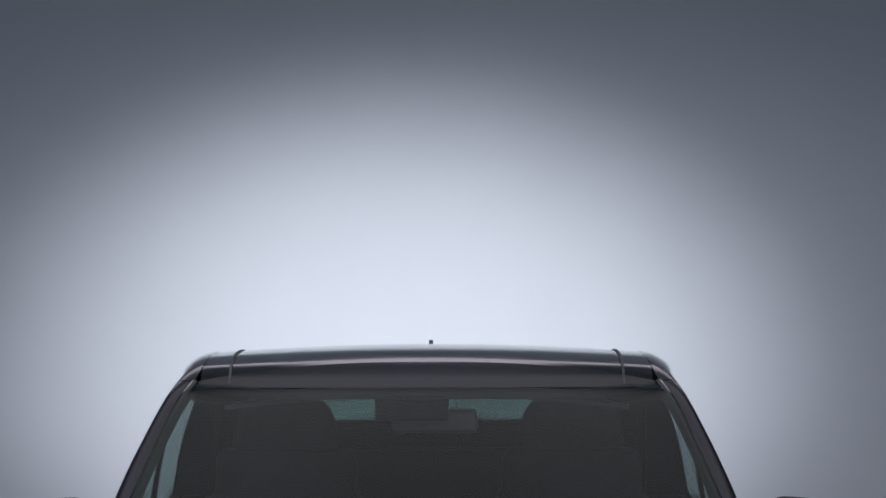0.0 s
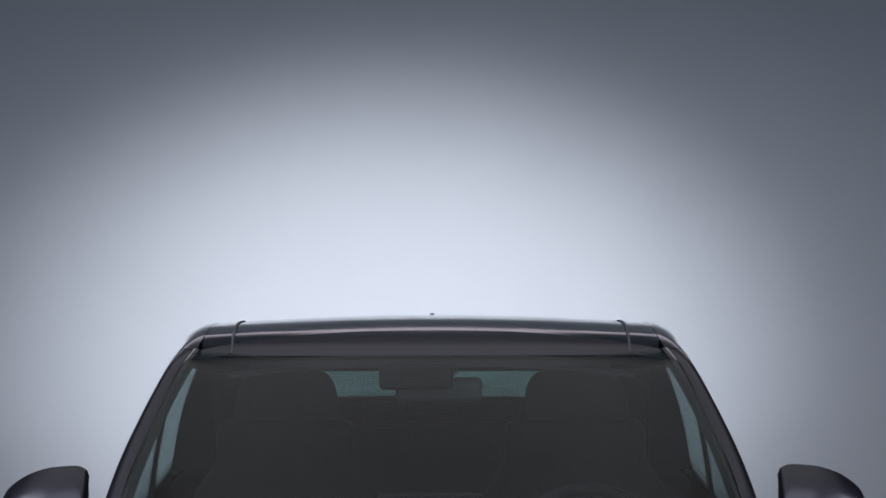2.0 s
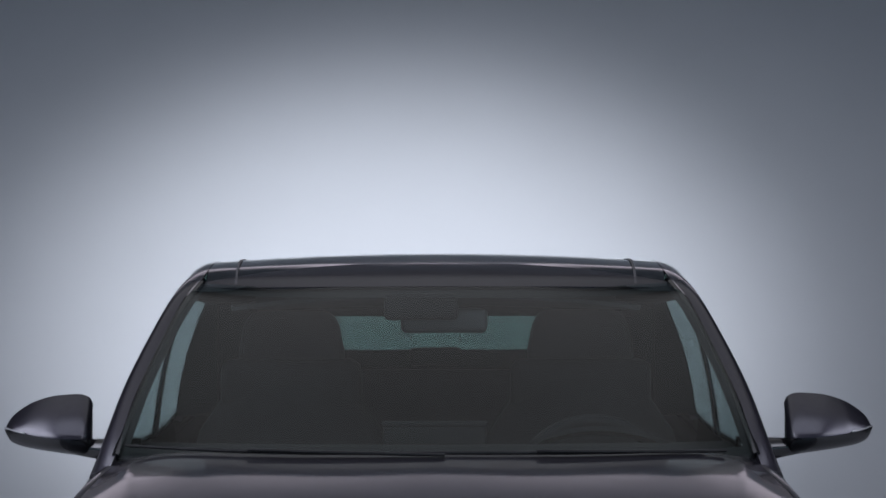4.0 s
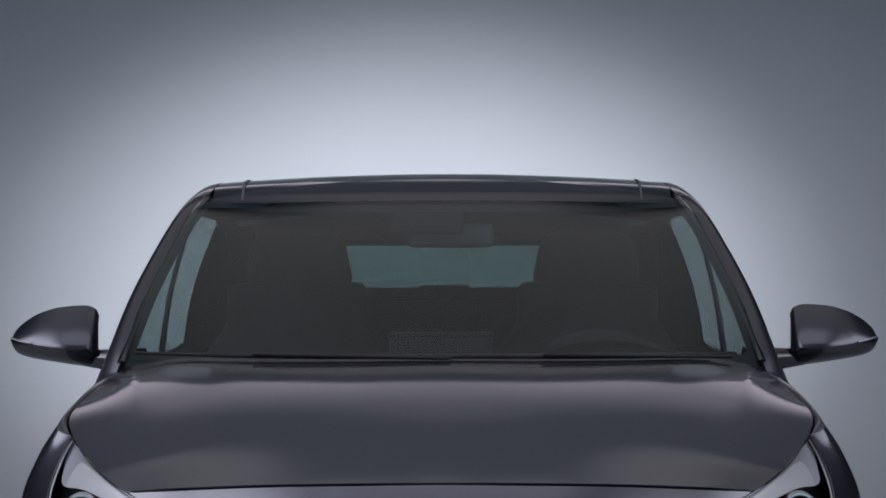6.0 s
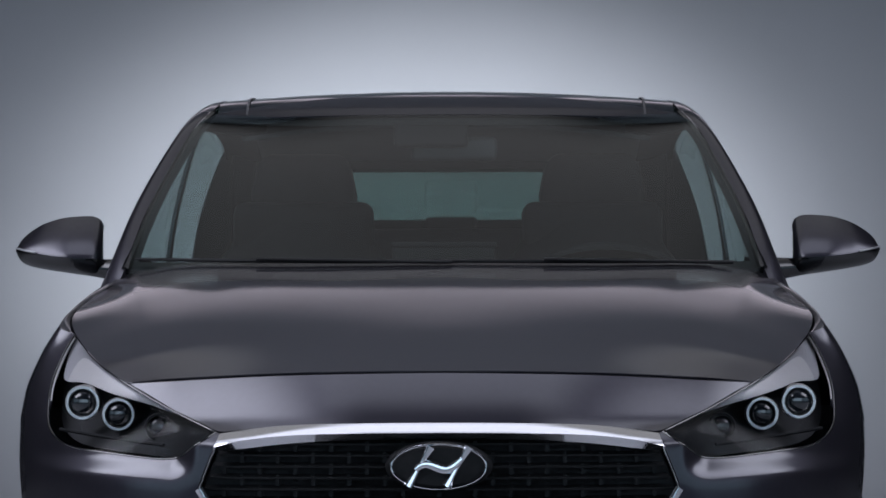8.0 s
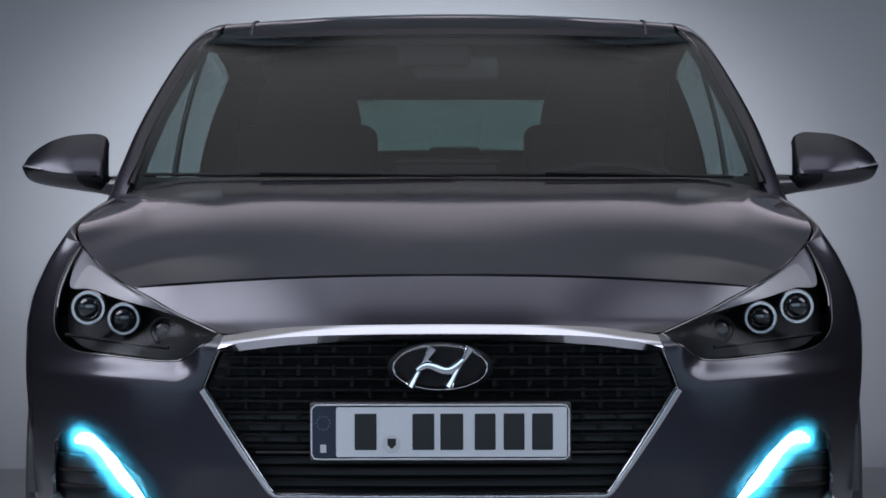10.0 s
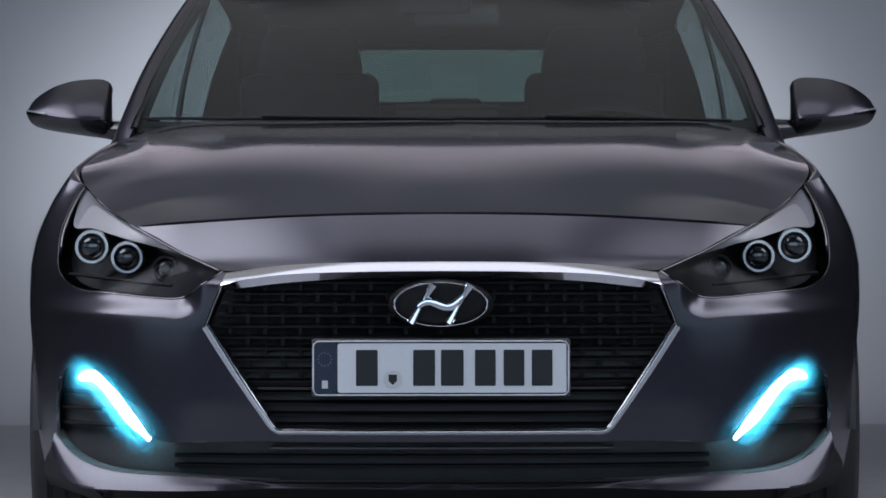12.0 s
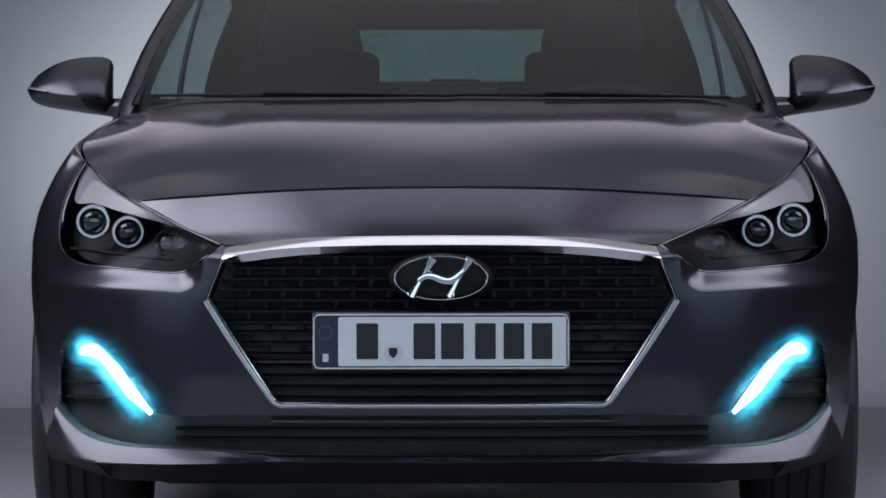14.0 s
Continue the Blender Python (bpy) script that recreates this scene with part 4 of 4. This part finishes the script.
part("cowl", sheet(cowl, 50, 4, 0.004), MATT_BLACK, car, "black plastic scuttle panel below the windscreen")
for x0, x1, k0, k1 in ((-0.715, -0.03, 0.030, 0.016), (-0.10, 0.60, 0.022, 0.014)):
    wiper = part("wiper", tube(lambda u: (lambda q: (q[0], q[1] - 0.012, q[2] + 0.009))(windscreen((x0 + (x1 - x0) * u + 0.738) / 1.476, k0 + (k1 - k0) * u)), 0.0045, 30, 8, taper=lambda u: 1 - 0.4 * abs(2 * u - 1) ** 3), GRILLE_BLACK, car)
    part("wiper_arm", tube(lambda u: (lambda q: (q[0], q[1] - 0.025, q[2] + 0.014))(windscreen((x0 + (x1 - x0) * (0.45 + 0.62 * u) + 0.738) / 1.476, (k0 + k1) / 2 - 0.02 * u)), 0.0042, 16, 8, flat=1.4), GRILLE_BLACK, wiper)

# ---------------------------------------------------------------- cabin
part("dashboard", sheet(lambda u, v: np.array([(2 * u - 1) * 0.69, 1.33 + 0.12 * (2 * u - 1) ** 2 + 0.55 * v, 0.955 + 0.045 * math.sin(math.pi * min(v * 1.2, 1)) - 0.35 * max(v - 0.85, 0) / 0.15 * 0.6]), 40, 24, 0.02), CABIN, car)
part("screen_cap", block(-0.128, 0.122, 1.698, 1.727, 1.034, 1.046, 0.004), CABIN, car)
part("infotainment_screen", block(-0.124, 0.118, 1.70, 1.725, 0.955, 1.036, 0.006), CABIN, car, "tablet screen standing on the dashboard")
part("instrument_hood", sheet(lambda u, v: np.array([0.20 + 0.36 * u, 1.62 + 0.16 * v, 0.985 + 0.055 * math.sin(math.pi * u) ** 0.6 - 0.02 * v]), 20, 8, 0.012), CABIN, car)
part("steering_wheel", tube(lambda u: (0.38 + 0.185 * math.cos(2 * math.pi * u), 1.90 + 0.185 * math.sin(2 * math.pi * u) * 0.42, 0.865 + 0.185 * math.sin(2 * math.pi * u) * 0.9), 0.016, 48, 10, closed=True), CABIN, car)
part("headliner", sheet(lambda u, v: np.array([(2 * u - 1) * 0.50, 2.03 + 1.25 * v + 0.07 * (2 * u - 1) ** 2 * (1 - v), roof_at((2 * u - 1) * 0.48, 2.06 + 1.25 * v) - 0.045 - 0.045 * v]), 20, 20, 0.012), LINING, car)
for side in (-1, 1):
    def side_trim(u, v):
        y = 2.10 + 1.25 * v
        o = FRAME_OUT(np.interp(y, RY, RU))
        a, b = np.array([0.44, y, roof_at(0.44, y) - 0.050 - 0.045 * v]), np.array([o[0] - 0.012, y, o[2] - 0.012])
        return a * (1 - u) + b * u - np.array([0, 0, 0.014 * math.sin(math.pi * u)])
    part("roof_side_trim", sheet(side_trim, 6, 24, 0.006, side), CABIN, car)
part("rear_header", block(-0.50, 0.50, 3.22, 3.40, 1.238, 1.30, 0.02), CABIN, car)
part("sensor_cover", block(-0.125, 0.055, 1.95, 2.03, 1.275, 1.340, 0.012), GRILLE_BLACK, car)
rvm = part("rear_view_mirror", block(-0.085, 0.125, 1.985, 2.02, 1.243, 1.302, 0.014), MATT_BLACK, car)
part("stalk", tube(lambda u: (0.02, 1.99 - 0.01 * u, 1.29 + 0.05 * u), 0.010, 4, 8), MATT_BLACK, rvm)
for x in (-0.37, 0.37):
    seat = part("front_seat", block(x - 0.24, x + 0.24, 1.95, 2.45, 0.42, 0.58, 0.05), SEAT, car, "charcoal cloth front seat")
    part("seat_back", sheet(lambda u, v: np.array([x + (0.245 - 0.085 * smooth((v - 0.72) / 0.28)) * math.cos(2 * math.pi * u), 2.44 + 0.22 * v + 0.065 * math.sin(2 * math.pi * u), 0.50 + 0.60 * v]), 28, 14), SEAT, seat)
    part("seat_back_top", block(x - 0.18, x + 0.18, 2.60, 2.72, 1.02, 1.150, 0.03), SEAT, seat)
    bm = block(x - 0.13, x + 0.13, 2.63, 2.74, 1.125, 1.275, 0.04)
    for v in bm.verts:
        v.co.x = x + (v.co.x - x) * (1 + (1.20 - v.co.z) * 1.5)
    part("headrest", bm, SEAT, seat)
    for dx in (-0.06, 0.06):
        part("headrest_post", tube(lambda u: (x + dx, 2.68, 1.08 + 0.08 * u), 0.006, 2, 8), CHROME, seat)
rear = part("rear_bench", block(-0.62, 0.62, 3.02, 3.40, 0.45, 0.60, 0.05), SEAT, car, "charcoal cloth rear bench")
part("bench_back", block(-0.62, 0.62, 3.36, 3.50, 0.55, 1.085, 0.04), SEAT, rear)
for x in (-0.40, 0.40):
    part("headrest", block(x - 0.12, x + 0.12, 3.40, 3.49, 1.075, 1.20, 0.03), SEAT, rear)
part("parcel_shelf", block(-0.60, 0.60, 3.45, 4.10, 0.985, 1.0, 0.004), CABIN, car)
part("boot_frame", block(-0.60, 0.60, 4.03, 4.085, 0.97, 1.112, 0.012), CABIN, car)
part("rear_wiper_motor", block(-0.075, 0.075, 3.97, 4.05, 1.07, 1.120, 0.014), CABIN, car)
for side in (-1, 1):
    part("rear_pillar_trim", block(0.47 if side > 0 else -0.585, 0.585 if side > 0 else -0.47, 3.20, 3.40, 0.95, 1.312, 0.02), CABIN, car)
part("cabin_floor", block(-0.76, 0.76, 1.2, 4.1, 0.26, 0.30), CABIN, car)
part("firewall", block(-0.74, 0.74, 1.22, 1.28, 0.26, 0.94), MATT_BLACK, car)
for side in (-1, 1):
    part("door_card", sheet(lambda u, v: np.array([0.70 + 0.03 * v - 0.02 * math.sin(math.pi * v), 1.45 + 1.85 * u, 0.32 + 0.64 * v]), 12, 8, 0.02, side), CABIN, car)

# ---------------------------------------------------------------- wheels


def wheel(x, y, sx):
    m = Matrix.Translation((x, y, AXLE_Z)) @ Matrix.Rotation(radians(90), 4, "Z")
    r, h = AXLE_Z - 0.001, 0.110
    prof = [(0.222, -h + 0.008), (0.235, -h - 0.004), (0.275, -h - 0.008), (0.302, -h + 0.006), (r - 0.004, -h + 0.03)]
    for k in (-0.055, -0.02, 0.02, 0.055):
        prof += [(r, k - 0.014), (r, k + 0.010), (r - 0.008, k + 0.012), (r - 0.008, k + 0.019)]
    prof += [(r - 0.004, h - 0.03), (0.302, h - 0.006), (0.275, h + 0.008), (0.235, h + 0.004), (0.222, h - 0.008)]
    w = part("wheel", lathe([(0.224, -h + 0.004), (0.232, -h), (0.228, -h + 0.012), (0.205, -h + 0.03), (0.205, h - 0.02), (0.228, h - 0.012), (0.232, h), (0.224, h - 0.004)], 64, m=m), ALLOY, car)
    part("tyre", lathe(prof, 64, closed=True, m=m), RUBBER, w)
    for i in range(10):
        a = 2 * math.pi * (i // 2) / 5 + (0.16 if i % 2 else -0.16)
        p = Curve([(x + sx * 0.085, y + 0.05 * math.cos(a), AXLE_Z + 0.05 * math.sin(a)), (x + sx * 0.095, y + 0.13 * math.cos(a), AXLE_Z + 0.13 * math.sin(a)), (x + sx * 0.09, y + 0.222 * math.cos(a), AXLE_Z + 0.222 * math.sin(a))])
        part("spoke", tube(p, 0.013, 10, 8), ALLOY, w)
    part("hub", lathe([(0, 0.10 * (1 if sx < 0 else -1)), (0.055, 0.098 * (1 if sx < 0 else -1)), (0.065, 0.07 * (1 if sx < 0 else -1)), (0.065, 0)], 24, m=m), ALLOY, w)
    part("brake_disc", lathe([(0.06, -0.012), (0.15, -0.012), (0.15, 0.012), (0.06, 0.012)], 40, closed=True, m=m), SATIN, w)


for y in (FRONT_AXLE, REAR_AXLE):
    for sx in (-1, 1):
        wheel(sx * 0.782, y, sx)
for side in (-1, 1):
    for y in (FRONT_AXLE, REAR_AXLE):
        part("arch_liner", sheet(lambda u, v: np.array([0.60 + 0.285 * v, y + 0.365 * math.cos(math.pi * u), AXLE_Z + 0.365 * math.sin(math.pi * u)]), 30, 3, 0.004, side), MATT_BLACK, car)
